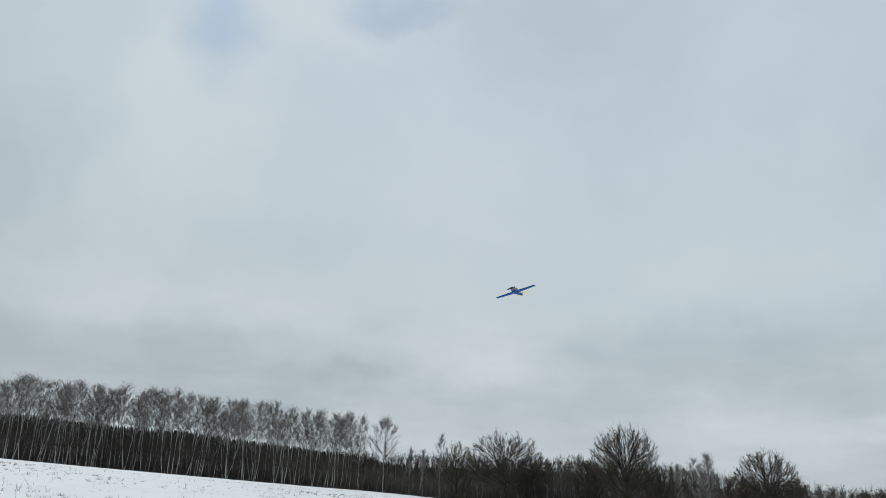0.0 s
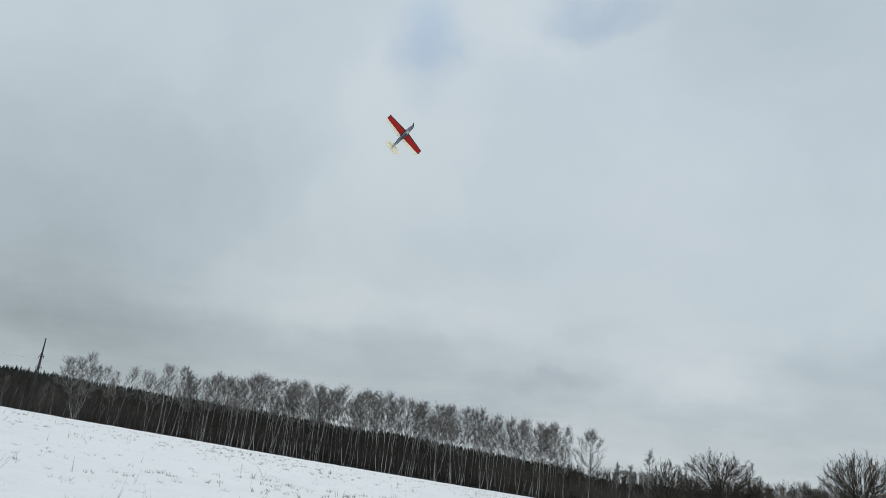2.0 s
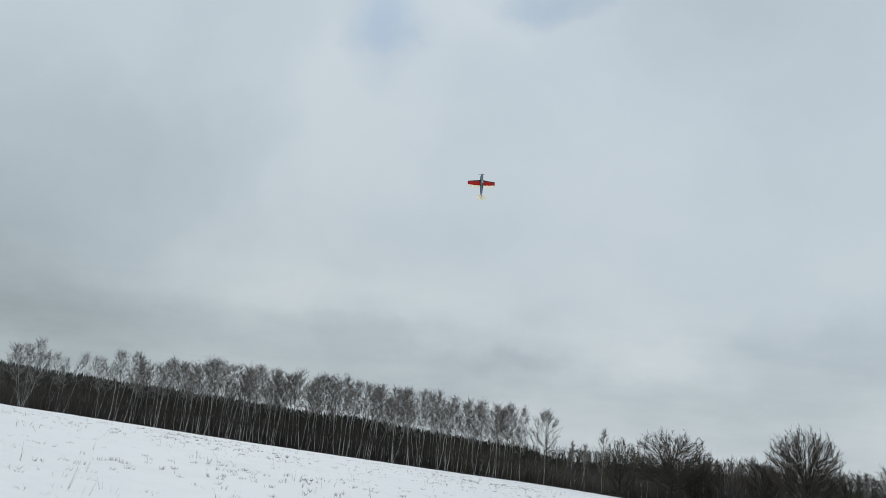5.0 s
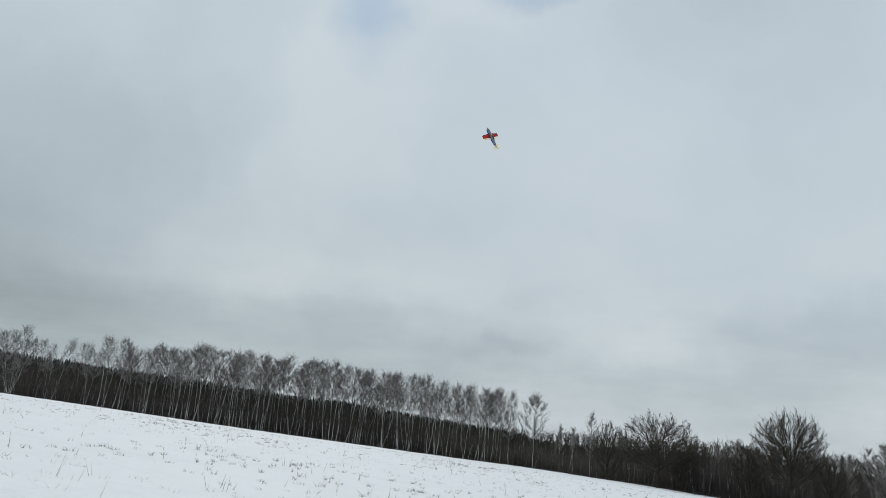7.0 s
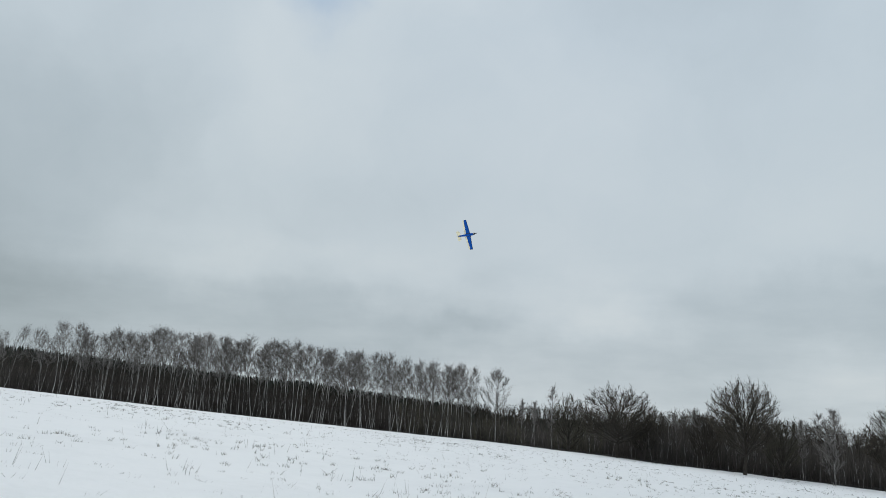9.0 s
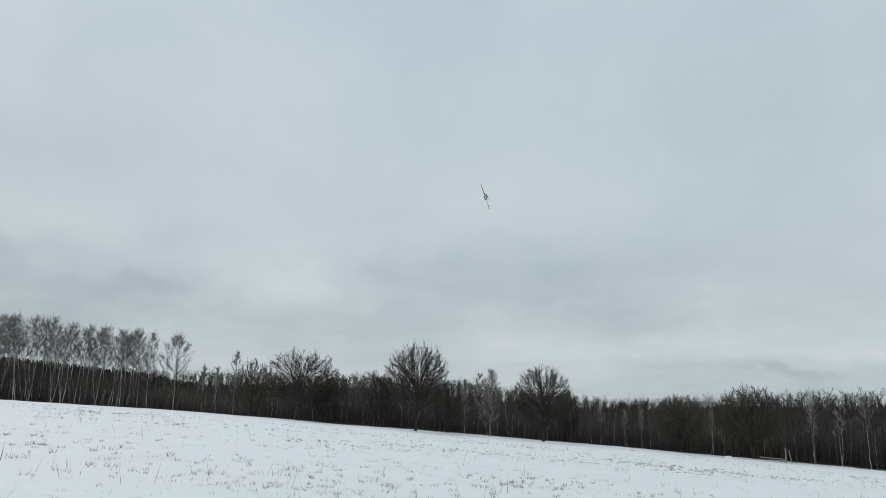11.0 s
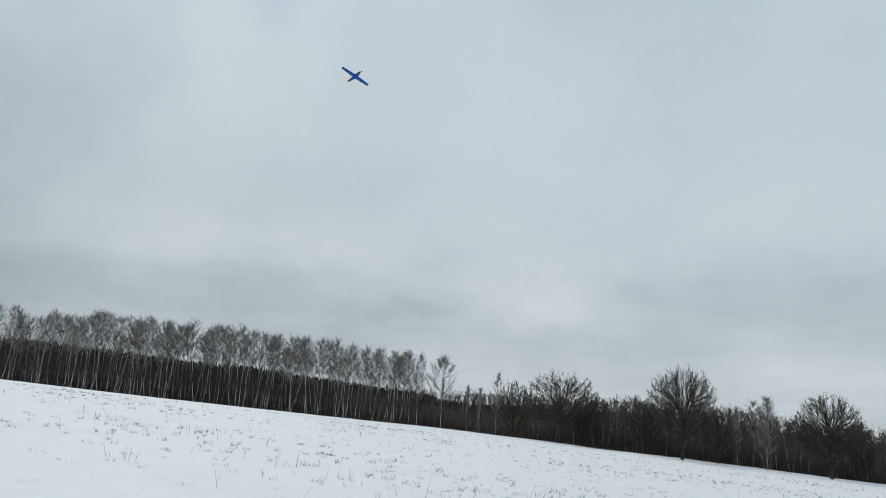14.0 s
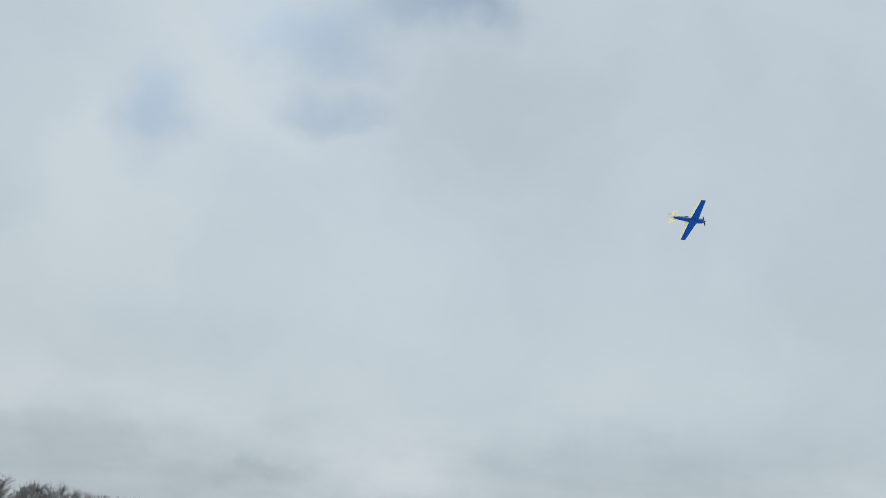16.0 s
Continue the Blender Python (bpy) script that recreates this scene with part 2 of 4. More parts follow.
def spikes(name, segs):
    """One mesh of three-sided pointed twigs, from the same rows as tubes()."""
    s = np.asarray(segs, float)
    a, b = s[:, :3], s[:, 3:6]
    d = b - a
    d /= np.maximum(np.linalg.norm(d, axis=1, keepdims=True), 1e-6)
    u = np.cross(d, [[0.31, 0.22, 0.92]])
    u /= np.maximum(np.linalg.norm(u, axis=1, keepdims=True), 1e-6)
    v = np.cross(d, u)
    ang = np.arange(3) * 2 * np.pi / 3
    ring = u[:, None] * np.cos(ang)[None, :, None] + v[:, None] * np.sin(ang)[None, :, None]
    verts = np.concatenate([a[:, None] + ring * s[:, 6, None, None], b[:, None]], 1).reshape(-1, 3)
    tri = np.array([(0, 1, 3), (1, 2, 3), (2, 0, 3)])[None]
    faces = ((np.arange(len(s)) * 4)[:, None, None] + tri).reshape(-1, 3)
    me = bpy.data.meshes.new(name)
    me.vertices.add(len(verts))
    me.vertices.foreach_set("co", verts.ravel())
    me.loops.add(faces.size)
    me.loops.foreach_set("vertex_index", faces.ravel())
    me.polygons.add(len(faces))
    me.polygons.foreach_set("loop_start", np.arange(len(faces)) * 3)
    me.update(calc_edges=True)
    return me


def unit(v):
    v = np.asarray(v, float)
    return v / max(np.linalg.norm(v), 1e-9)


def strand(p, d, length, r0, r1, steps, pull, rng, wobble=0.12):
    """A bending shoot as tube segments; pull bends it up (or, below zero, down)."""
    out, p, d = [], np.array(p, float), unit(d)
    for k in range(steps):
        d = unit(d + np.array([0, 0, pull / steps]) + rng.normal(0, wobble, 3))
        q = p + d * length / steps
        ra, rb = r0 + (r1 - r0) * k / steps, r0 + (r1 - r0) * (k + 1) / steps
        out.append((*p, *q, ra, rb))
        p = q
    return out


def along(segs, f):
    """The place and the way at the fraction f of a strand."""
    k = min(int(f * len(segs)), len(segs) - 1)
    s, w = np.array(segs[k]), f * len(segs) - k
    return s[:3] + (s[3:6] - s[:3]) * w, unit(s[3:6] - s[:3]), s[6] + (s[7] - s[6]) * w


def sprout(segs, n, length, spread, thick, pull, rng):
    """n pointed twigs that spring from given segments, leaning from them by the spread in degrees."""
    s = np.asarray(segs, float)
    k, f = rng.integers(0, len(s), n), rng.random((n, 1))
    d = s[k, 3:6] - s[k, :3]
    p = s[k, :3] + d * f
    d /= np.maximum(np.linalg.norm(d, axis=1, keepdims=True), 1e-6)
    side = rng.normal(0, 1, (n, 3))
    side -= d * (side * d).sum(1, keepdims=True)
    side /= np.linalg.norm(side, axis=1, keepdims=True)
    a = np.radians(rng.uniform(spread[0], spread[1], (n, 1)))
    w = d * np.cos(a) + side * np.sin(a) + [[0, 0, pull]]
    w /= np.linalg.norm(w, axis=1, keepdims=True)
    long = rng.uniform(length[0], length[1], (n, 1))
    return np.concatenate([p, p + w * long, np.full((n, 1), thick) * rng.uniform(0.7, 1.2, (n, 1)), np.full((n, 1), 0.004)], 1)


def fan(d, spread, turn, rng):
    """A way that leans from d by spread degrees, turned round it."""
    d = unit(d)
    a = unit(np.cross(d, [0.3, 0.9, 0.1]))
    b = np.cross(d, a)
    s = radians(spread)
    return unit(d * math.cos(s) + (a * math.cos(turn) + b * math.sin(turn)) * math.sin(s))


# ---- the ground: one snow-covered slope that falls to the right ----
def ground(x, y):
    r = math.hypot(x, y)
    k = 1.0 if r < 185 else 185 / r
    x, y = x * k, y * k
    w = max(y, 0.0)
    z = -0.08494 * x + 0.01142 * y + (0.02044 * x * w - 0.00066 * x * x * (w > 0) - 0.00111 * w * w) / 100
    z -= 0.3 * math.exp(-((x - 68) ** 2 + (y - 104) ** 2) / 2200)
    dip = min(max((-x - 82) / 36, 0.0), 1.0)
    z -= 0.5 * dip * dip * (3 - 2 * dip)
    if r > 185:
        z -= min((r - 185) * 0.01, 2.0)
    return z


def spot_at(az, dist):
    x, y = dist * math.sin(radians(az)), dist * math.cos(radians(az))
    return x, y, ground(x, y)


def build_ground():
    radii = [0.0]
    step = 0.35
    while radii[-1] < 3200:
        radii.append(radii[-1] + step)
        step = min(step * 1.022, 1.3) if radii[-1] < 200 else step * 1.25
    cols = 420
    verts, faces = [], []
    for r in radii[1:]:
        for c in range(cols):
            # finer columns over the open field ahead
            f = c / cols
            az = -60 + 120 * f / 0.8 if f < 0.8 else 60 + 240 * (f - 0.8) / 0.2
            x, y = r * math.sin(radians(az)), r * math.cos(radians(az))
            z = ground(x, y)
            if r < 200:
                z += 0.06 * noise.noise((x * 0.35, y * 0.35, 0)) + 0.05 * noise.noise((x * 1.1, y * 1.1, 3)) + 0.10 * noise.noise((x * 0.07, y * 0.07, 7))
            verts.append((x, y, z))
    top = len(verts)
    verts.append((0, 0, 0))
    for k in range(len(radii) - 2):
        for c in range(cols):
            a, b = k * cols + c, k * cols + (c + 1) % cols
            faces.append((a, a + cols, b + cols, b))
    faces += [(top, c, (c + 1) % cols) for c in range(cols)]
    tagged(part("ground", mesh_of("ground", verts, faces, True), SNOW), "snow-covered sloping field with dry stalks poking through", "ground", kind="structure")


build_ground()


def build_stubble(rng):
    """Dry stalks and grass tufts through the snow."""
    roots = []

    def tuft(az, d, tall, blades):
        x, y, z = spot_at(az, d)
        roots.append((x, y, z, tall, d, blades))

    # flattened low tufts in loose patches
    for _ in range(30000):
        az, d = rng.uniform(-46, 52), 9 + 128 * rng.random() ** 0.8
        x, y, z = spot_at(az, d)
        patch = noise.noise((x * 0.05, y * 0.05, 11)) + 0.8 * noise.noise((x * 0.22, y * 0.22, 5))
        if rng.random() < (0.2 + patch * 0.45) * (0.45 if az < -14 else 1.0):
            tuft(az, d, rng.uniform(0.0, 0.04), rng.integers(2, 7))
    # single larger clumps
    for _ in range(2600):
        tuft(-46 + 98 * rng.random() ** 0.8, 10 + 85 * rng.random(), rng.uniform(0.03, 0.11), rng.integers(4, 10))
    # a few long lone stalks
    for _ in range(380):
        tuft(rng.uniform(-46, 52), 11 + 85 * rng.random(), rng.uniform(0.2, 0.55), 1)
    for _ in range(26):
        az, d = rng.uniform(-44, 50), rng.uniform(14, 60)
        for k in range(4):
            tuft(az + rng.normal(0, 12) / d, d + rng.normal(0, 0.4), rng.uniform(0.15, 0.5), 2)
    # the rough brown edge below the wood on the low side
    for _ in range(2600):
        az = rng.uniform(-46, 52)
        near = 180 - max(0, az + 20) * 0.6 if az < -4 else 170 - (az + 4) * 2.6 if az < 10 else 133.5
        if rng.random() < (0.8 if az > 40 else 0.12):
            tuft(az, near + rng.uniform(-3, 1), rng.uniform(0.1, 0.4), rng.integers(2, 6))
    r = np.repeat(np.array(roots), [int(q[5]) for q in roots], axis=0)
    n = len(r)
    foot = r[:, :3] + np.stack([rng.normal(0, 0.065, n), rng.normal(0, 0.08, n), np.full(n, -0.05)], 1)
    tall = (r[:, 3] * rng.uniform(0.4, 1.15, n) + 0.055)[:, None]
    slack = np.where(r[:, 3] > 0.15, 0.28, 0.55)
    tip = foot + tall * np.stack([rng.normal(0.1, 1, n) * slack, rng.normal(0, 1, n) * slack, np.ones(n)], 1)
    thick = (rng.uniform(0.003, 0.0065, n) * (0.4 + r[:, 4] / 30))[:, None]
    ob = part("dry_grass", spikes("dry_grass", np.concatenate([foot, tip, thick, thick * 0.3], 1)), STRAW)
    tagged(ob, "sparse dry yellow-brown grass stalks sticking out of snow", "grass", kind="stuff")


build_stubble(np.random.default_rng(4))


# ---- trees ----
def arc(p0, p1, p2, r0, r1, steps, rng, wobble=0.0):
    """A bough from p0 to p2, bent towards p1, as tapered segments."""
    f = np.linspace(0, 1, steps + 1)[:, None]
    q = p0 * (1 - f) ** 2 + p1 * (2 * f * (1 - f)) + p2 * f * f
    q[1:-1] += rng.normal(0, wobble, (steps - 1, 3))
    r = r0 + (r1 - r0) * f[:, 0]
    return [(*q[k], *q[k + 1], r[k], r[k + 1]) for k in range(steps)]


def outer(segs, f):
    """The segments that lie past the fraction f of a bough."""
    return segs[int(len(segs) * f):]


def birch_parts(seed, tall, wide, stems=1, bare=0.36, density=1.0, fan_out=0.0):
    """A bare birch: leaning white stems, steep upswept limbs and a haze of fine twigs."""
    rng = np.random.default_rng(seed)
    stem, limb, fine, ends = [], [], [], []
    size = tall / 16
    for s in range(stems):
        tilt = abs(rng.normal(0.0, 0.05)) if stems == 1 else rng.uniform(0.08, 0.17) + fan_out * rng.uniform(0.3, 1.0)
        turn = rng.uniform(0, 1.5) + s * 6.28 / stems
        h = tall * (1.0 if s == 0 else rng.uniform(0.80, 0.97))
        if s == 0:
            tilt *= 0.3
        out = np.array([math.cos(turn), math.sin(turn), 0.0])
        sway = rng.normal(0, 0.03, 3) * h * [1, 1, 0]
        foot = out * 0.1 * (stems > 1) + [0, 0, -0.3]
        head = out * tilt * h * 1.15 + [0, 0, h]
        line = arc(foot, foot + (head - foot) * 0.5 + out * tilt * h * 0.12 + sway, head, 0.0056 * tall * rng.uniform(0.7, 1.15) * (1 if stems == 1 else 0.82), 0.016, 12, rng, 0.0035 * h)
        stem += line
        low = bare * rng.uniform(0.9, 1.1)
        count = int((30 if stems == 1 else 20) * min(density, 1.4) ** 0.5)
        half = wide / 2 / stems ** 0.45
        for k in range(count):
            u = min((k + rng.random()) / count, 0.99) ** 0.9
            p, d, r = along(line, low + (0.985 - low) * u)
            shape = min(1.0, 0.55 + 1.6 * u) * (1.0 - u ** 1.5) + 0.05
            long = half * shape * rng.uniform(0.6, 1.25)
            t = k * 2.4 + rng.uniform(-0.5, 0.5)
            side = np.array([math.cos(t), math.sin(t), 0.0])
            rise = long * rng.uniform(0.75, 1.35) * (1.15 if u > 0.5 else 1.0)
            rise = min(rise, max(0.25, (h * 1.02 - p[2])))
            br = arc(p, p + side * long * 0.55 + [0, 0, rise * 0.30], p + side * long + [0, 0, rise], min(r * 0.6, 0.012 + 0.012 * long), 0.012, 4, rng, 0.05 * long)
            limb += br
            ends += outer(br, 0.5)
            fine += outer(br, 0.25)
        for _ in range(5):
            q, d, r = along(line, rng.uniform(0.15, low))
            limb += strand(q, fan(d, rng.uniform(25, 55), rng.uniform(0, 6.28), rng), rng.uniform(0.12, 0.35) * wide, 0.018, 0.008, 3, 0.25, rng, 0.12)
    n = density * stems ** 0.5
    two = sprout(fine, int(200 * n), (0.6 * size, 1.5 * size), (15, 42), 0.020, 0.20, rng)
    three = sprout(np.concatenate([two, two, ends]), int(760 * n), (0.4 * size, 1.0 * size), (8, 42), 0.0165, 0.18, rng)
    four = sprout(three, int(760 * n), (0.3 * size, 0.75 * size), (12, 48), 0.014, -0.05, rng)
    return stem, limb, np.concatenate([two, three, four])


def round_parts(seed, tall, wide, limbs=9, start=0.12, density=1.0):
    """A bare spreading tree: short trunk, upswept limbs and a rounded crown of short upright shoots."""
    rng = np.random.default_rng(seed)
    size = tall / 14
    bend = np.array([rng.normal(0, 0.012) * tall, rng.normal(0, 0.012) * tall, 0])
    trunk = arc(np.array([0, 0, -0.3]), bend + [0, 0, tall * 0.3], bend * 0.3 + [0, 0, tall * 0.62], 0.021 * tall, 0.05, 8, rng, 0.005 * tall)
    base = tall * start * 0.7
    centre, rx, rz = np.array([0, 0, (tall + base) / 2]), wide / 2, (tall - base) / 2

    def skin(v, k):
        """A place on the crown's edge in the way v from its centre, at the share k of the radius."""
        v = unit(v)
        return centre + v * [rx, rx, rz] * k

    main, sub, shoots = [], [], []
    total = int(limbs * 3.0)
    for k in range(total):
        up = -0.45 + 1.42 * (k + 0.2 + 0.6 * rng.random()) / total
        t = k * 2.39996 + rng.uniform(-0.25, 0.25)
        flat = math.sqrt(max(0.02, 1 - up * up))
        v = np.array([math.cos(t) * flat, math.sin(t) * flat, up])
        goal = skin(v, rng.uniform(0.76, 0.9))
        f = start + (0.55 - start) * max(0.0, up + 0.3) * rng.uniform(0.35, 1.0)
        p, d, r = along(trunk, min(f / 0.62, 0.95))
        way = goal - p
        long = np.linalg.norm(way)
        mid = p + way * 0.5 + np.array([way[0], way[1], 0]) * (0.10 if up < 0.35 else -0.05) - [0, 0, 0.05 * long * (up < 0.3)] + rng.normal(0, 0.05 * long, 3)
        line = arc(p, mid, goal, min(r * 0.62, 0.009 * long + 0.045), 0.024, 7, rng, 0.016 * long)
        main.append(line)
        shoots += outer(line, 0.6)
        for j in range(int(15 * density ** 0.5)):
            q, e, r1 = along(line, rng.uniform(0.22, 0.96))
            w = fan(e, rng.uniform(22, 50), rng.uniform(0, 6.28), rng)
            v2 = unit((q - centre) / [rx, rx, rz])
            aim = skin(v2 + 0.55 * w + [0, 0, 0.12], rng.uniform(0.80, 0.97))
            step = aim - q
            reach_ = min(np.linalg.norm(step), 0.30 * tall * rng.uniform(0.6, 1.0))
            tip = q + unit(unit(step) + 0.5 * w) * reach_
            o = (tip - centre) / [rx, rx, rz]
            over = np.linalg.norm(o)
            if over > 1.0:
                tip = centre + o / over * [rx, rx, rz]
            br = arc(q, q + w * reach_ * 0.45, tip + [0, 0, 0.05 * reach_], min(r1 * 0.7, 0.018 + 0.008 * reach_), 0.014, 4, rng, 0.03 * reach_)
            sub += br
            shoots += br[1:]
    one = sprout(shoots, int(3200 * density), (0.40 * size, 1.0 * size), (14, 46), 0.024, 0.22, rng)
    two = sprout(np.concatenate([one, one, shoots]), int(5600 * density), (0.25 * size, 0.7 * size), (12, 42), 0.020, 0.30, rng)
    three = sprout(two, int(2000 * density), (0.2 * size, 0.5 * size), (12, 40), 0.017, 0.30, rng)
    return trunk, sub, np.concatenate([one, two, three]), main


def tree(name, parts, bark, spray, label, group):
    root = new(name)
    root.empty_display_size = 0.5
    stem, limb, twig = parts[:3]
    part("trunk", tubes("trunk", stem, 7), bark, root)
    for line in parts[3] if len(parts) > 3 else ():
        part("limb", tubes("limb", line, 5), bark, root)
    part("branchwork", tubes("branchwork", limb, 3), LIMB if name == "birch_tree" else bark, root)["kind"] = "stuff"
    part("crown", spikes("crown", twig), spray, root)["kind"] = "stuff"
    return tagged(root, label, "tree", group)


def stand_at(az, dist, scale=1.0, turn=0.0, lean=0.0):
    x, y, z = spot_at(az, dist)
    return pose(x, y, z, 0, lean, turn) @ Matrix.Scale(scale, 4)


def level(points, az):
    """Linear reading of a short profile of (azimuth, value)."""
    return float(np.interp(az, [p[0] for p in points], [p[1] for p in points]))


def reach(az, dist, el):
    """How tall a thing at that place is whose tip shows at the elevation el."""
    return EYE + dist * math.tan(radians(el)) - spot_at(az, dist)[2]


BIRCH_TOPS = [(-46, 4.3), (-38.7, 4.3), (-38.2, 5.7), (-37.1, 6.1), (-35.3, 5.75), (-32.5, 6.35), (-29.7, 5.95), (-25.6, 6.5), (-22.8, 6.45), (-20, 6.35), (-16.1, 6.3), (-13.4, 5.9), (-10.9, 5.9), (-7.1, 5.55), (-4.8, 5.35)]
ROW_LABEL = "tall slender bare birch with pale trunk at the snow's edge"


def build_birches():
    rng = np.random.default_rng(21)
    kinds = [birch_parts(100 + k, 16.0, rng.uniform(3.6, 5.6), 1, rng.uniform(0.42, 0.56), rng.uniform(0.85, 1.1)) for k in range(8)]
    kinds += [birch_parts(120 + k, 16.0, rng.uniform(5.0, 6.4), 2, 0.48, 1.0) for k in range(3)]
    kinds.append(birch_parts(126, 16.0, 7.0, 3, 0.44, 1.1, 0.1))
    first = [tree("birch_tree", k, BIRCH, TWIG, ROW_LABEL, "birch row") for k in kinds]
    used = set()

    def plant(az, k, lean):
        dist = 176 - max(0, az + 20) * 0.55 + rng.uniform(-5, 12)
        tall = reach(az, dist, level(BIRCH_TOPS, az) + 0.02 - abs(rng.normal(0.0, 0.42)))
        m = stand_at(az, dist, tall / 16.0, rng.uniform(-180, 180), lean)
        if k in used:
            copy_thing(first[k], m @ Matrix.Scale(1 / first[k].scale.x, 4))
        else:
            first[k].matrix_basis = m
            used.add(k)

    # the looser left part, tree by tree, then the closed row
    for az, k, lean in ((-44.6, 2, 2), (-43.1, 8, 0), (-41.6, 5, 4), (-39.3, 9, 2), (-38.6, 1, 5), (-35.9, 0, 1), (-35.2, 9, 2), (-34.8, 3, 9), (-33.4, 6, -2), (-32.7, 11, 1), (-31.9, 4, 1), (-31.6, 8, 4)):
        plant(az, k, lean)
    az = -31.0
    while az < -3.7:
        plant(az, int(rng.integers(0, len(first))), rng.normal(1.5, 3.6))
        az += rng.uniform(0.12, 0.42) * (1.0 if az < -18 else 1.12)
    # single birches past the row's end
    for seed, a, d, el, wide, stems, bare, label in (
            (140, -3.3, 166, 5.2, 2.8, 1, 0.35, "narrow bare birch at the end of the birch row"),
            (141, -1.6, 164, 5.0, 8.0, 1, 0.28, "bare birch with a full oval crown standing apart"),
            (142, -37.2, 168, 6.2, 12.0, 5, 0.36, "wide white-stemmed bare birch at the field's edge"),
            (143, 20.7, 127, 3.1, 10.0, 3, 0.2, "forked white birch with bare arching branches"),
            (144, 42.3, 132, 1.65, 3.2, 2, 0.3, "slim pale birch before the dark wood"),
            (145, 30.3, 131, 0.4, 2.8, 1, 0.35, "small pale birch before the dark wood"),
            (150, 31.4, 132, 0.5, 2.8, 1, 0.3, "small pale birch before the dark wood"),
            (151, 28.6, 134, 0.7, 2.6, 1, 0.35, "small pale birch before the dark wood"),
            (152, 43.9, 133, 1.3, 3.0, 2, 0.3, "slim pale birch before the dark wood"),
            (153, 48.0, 133, 1.5, 3.0, 2, 0.3, "slim pale birch before the dark wood"),
            (154, 10.9, 142, 2.3, 2.4, 1, 0.3, "slim bare birch among thin trees"),
            (155, 18.9, 133, 2.4, 2.4, 1, 0.3, "slim bare birch among thin trees"),
            (156, 0.3, 160, 3.1, 1.0, 1, 0.5, "thin young birch past the row's end"),
            (157, 1.2, 158, 3.0, 1.0, 1, 0.5, "thin young birch past the row's end"),
            (146, 36.1, 132, 0.6, 2.8, 2, 0.35, "small pale birch before the dark wood"),
            (147, 45.5, 133, 1.5, 3.0, 1, 0.35, "slim pale birch before the dark wood"),
            (148, 12.2, 140, 2.9, 2.4, 1, 0.3, "slim bare birch among thin trees"),
            (149, 2.4, 152, 4.1, 2.6, 1, 0.3, "slim bare birch among olive shrubs")):
        tall = reach(a, d, el)
        pale = "pale" in label or "white" in label
        t = tree("birch_tree", birch_parts(seed, tall, wide * tall / 16 * 1.15, stems, bare + (0.15 if pale and seed > 143 else 0.0), {141: 2.4, 142: 2.0, 143: 1.9, 140: 1.4}.get(seed, 0.4 if pale else 1.0), 0.24 if seed == 142 else 0.10 if seed == 143 else 0.06 if seed > 143 and stems > 1 else 0.0), BIRCH, TWIG, label, "single birches")
        t.matrix_basis = stand_at(a, d)


build_birches()


def build_round_trees():
    for seed, a, d, el, width, start, spray, label in (
            (201, 7.0, 138, 4.6, 6.0, 0.20, SPRAY, "bare spreading tree with a broad round crown"),
            (202, 15.35, 124, 5.3, 5.0, 0.20, SPRAY, "tall bare tree with a rounded fan-shaped crown"),
            (203, 24.55, 124, 3.7, 4.4, 0.16, SPRAY, "bare tree with upright branches and egg-shaped crown"),
            (204, 38.6, 131, 2.3, 4.5, 0.18, OLIVE, "olive-brown bare tree with a domed crown"),
            (205, 34.0, 131, 1.65, 3.9, 0.16, OLIVE, "low olive-brown bare tree with a domed crown"),
            (206, 3.6, 148, 3.9, 2.8, 0.06, OLIVE, "olive bare tree beside the broad round tree"),
            (207, 9.0, 140, 3.2, 3.0, 0.06, SPRAY, "small bare tree under the broad round tree"),
            (208, 17.7, 130, 2.6, 2.6, 0.06, OLIVE, "small bare tree with a dense dark crown"),
            (209, 12.9, 133, 3.0, 2.2, 0.06, SPRAY, "small bare tree with a thin crown"),
            (210, 26.3, 134, 1.9, 1.8, 0.06, SPRAY, "small bare tree with a thin crown")):
        tall = reach(a, d, el)
        t = tree("bare_tree", round_parts(seed, tall, d * radians(width), 12 if width > 3.5 else 7, start, 1.0 if width > 3.5 else 0.5), BARK, spray, label, "round trees by the field")
        t.matrix_basis = stand_at(a, d)


build_round_trees()

SPRUCE_TOPS = [(-60, 4.8), (-41, 4.8), (-38, 4.72), (-35, 4.62), (-31.4, 4.45), (-27.7, 4.3), (-23.9, 4.15), (-19.9, 3.87), (-15.8, 3.8), (-11.7, 3.4), (-8.2, 3.07), (-3.4, 2.6), (0, 2.1), (10, 2.1), (19, 1.5), (27, 0.75), (36, 0.9), (47, 1.15), (60, 1.15)]
WOOD_TOPS = [(-60, 4.45), (-38, 4.4), (-30, 4.1), (-20, 3.55), (-8, 2.9), (-3, 2.75), (0, 2.6), (2, 2.7), (10, 2.5), (12, 2.85), (15, 2.4), (19, 2.2), (23, 1.7), (27, 1.2), (30.5, 1.05), (36, 1.25), (41, 1.5), (47, 1.5), (60, 1.5)]


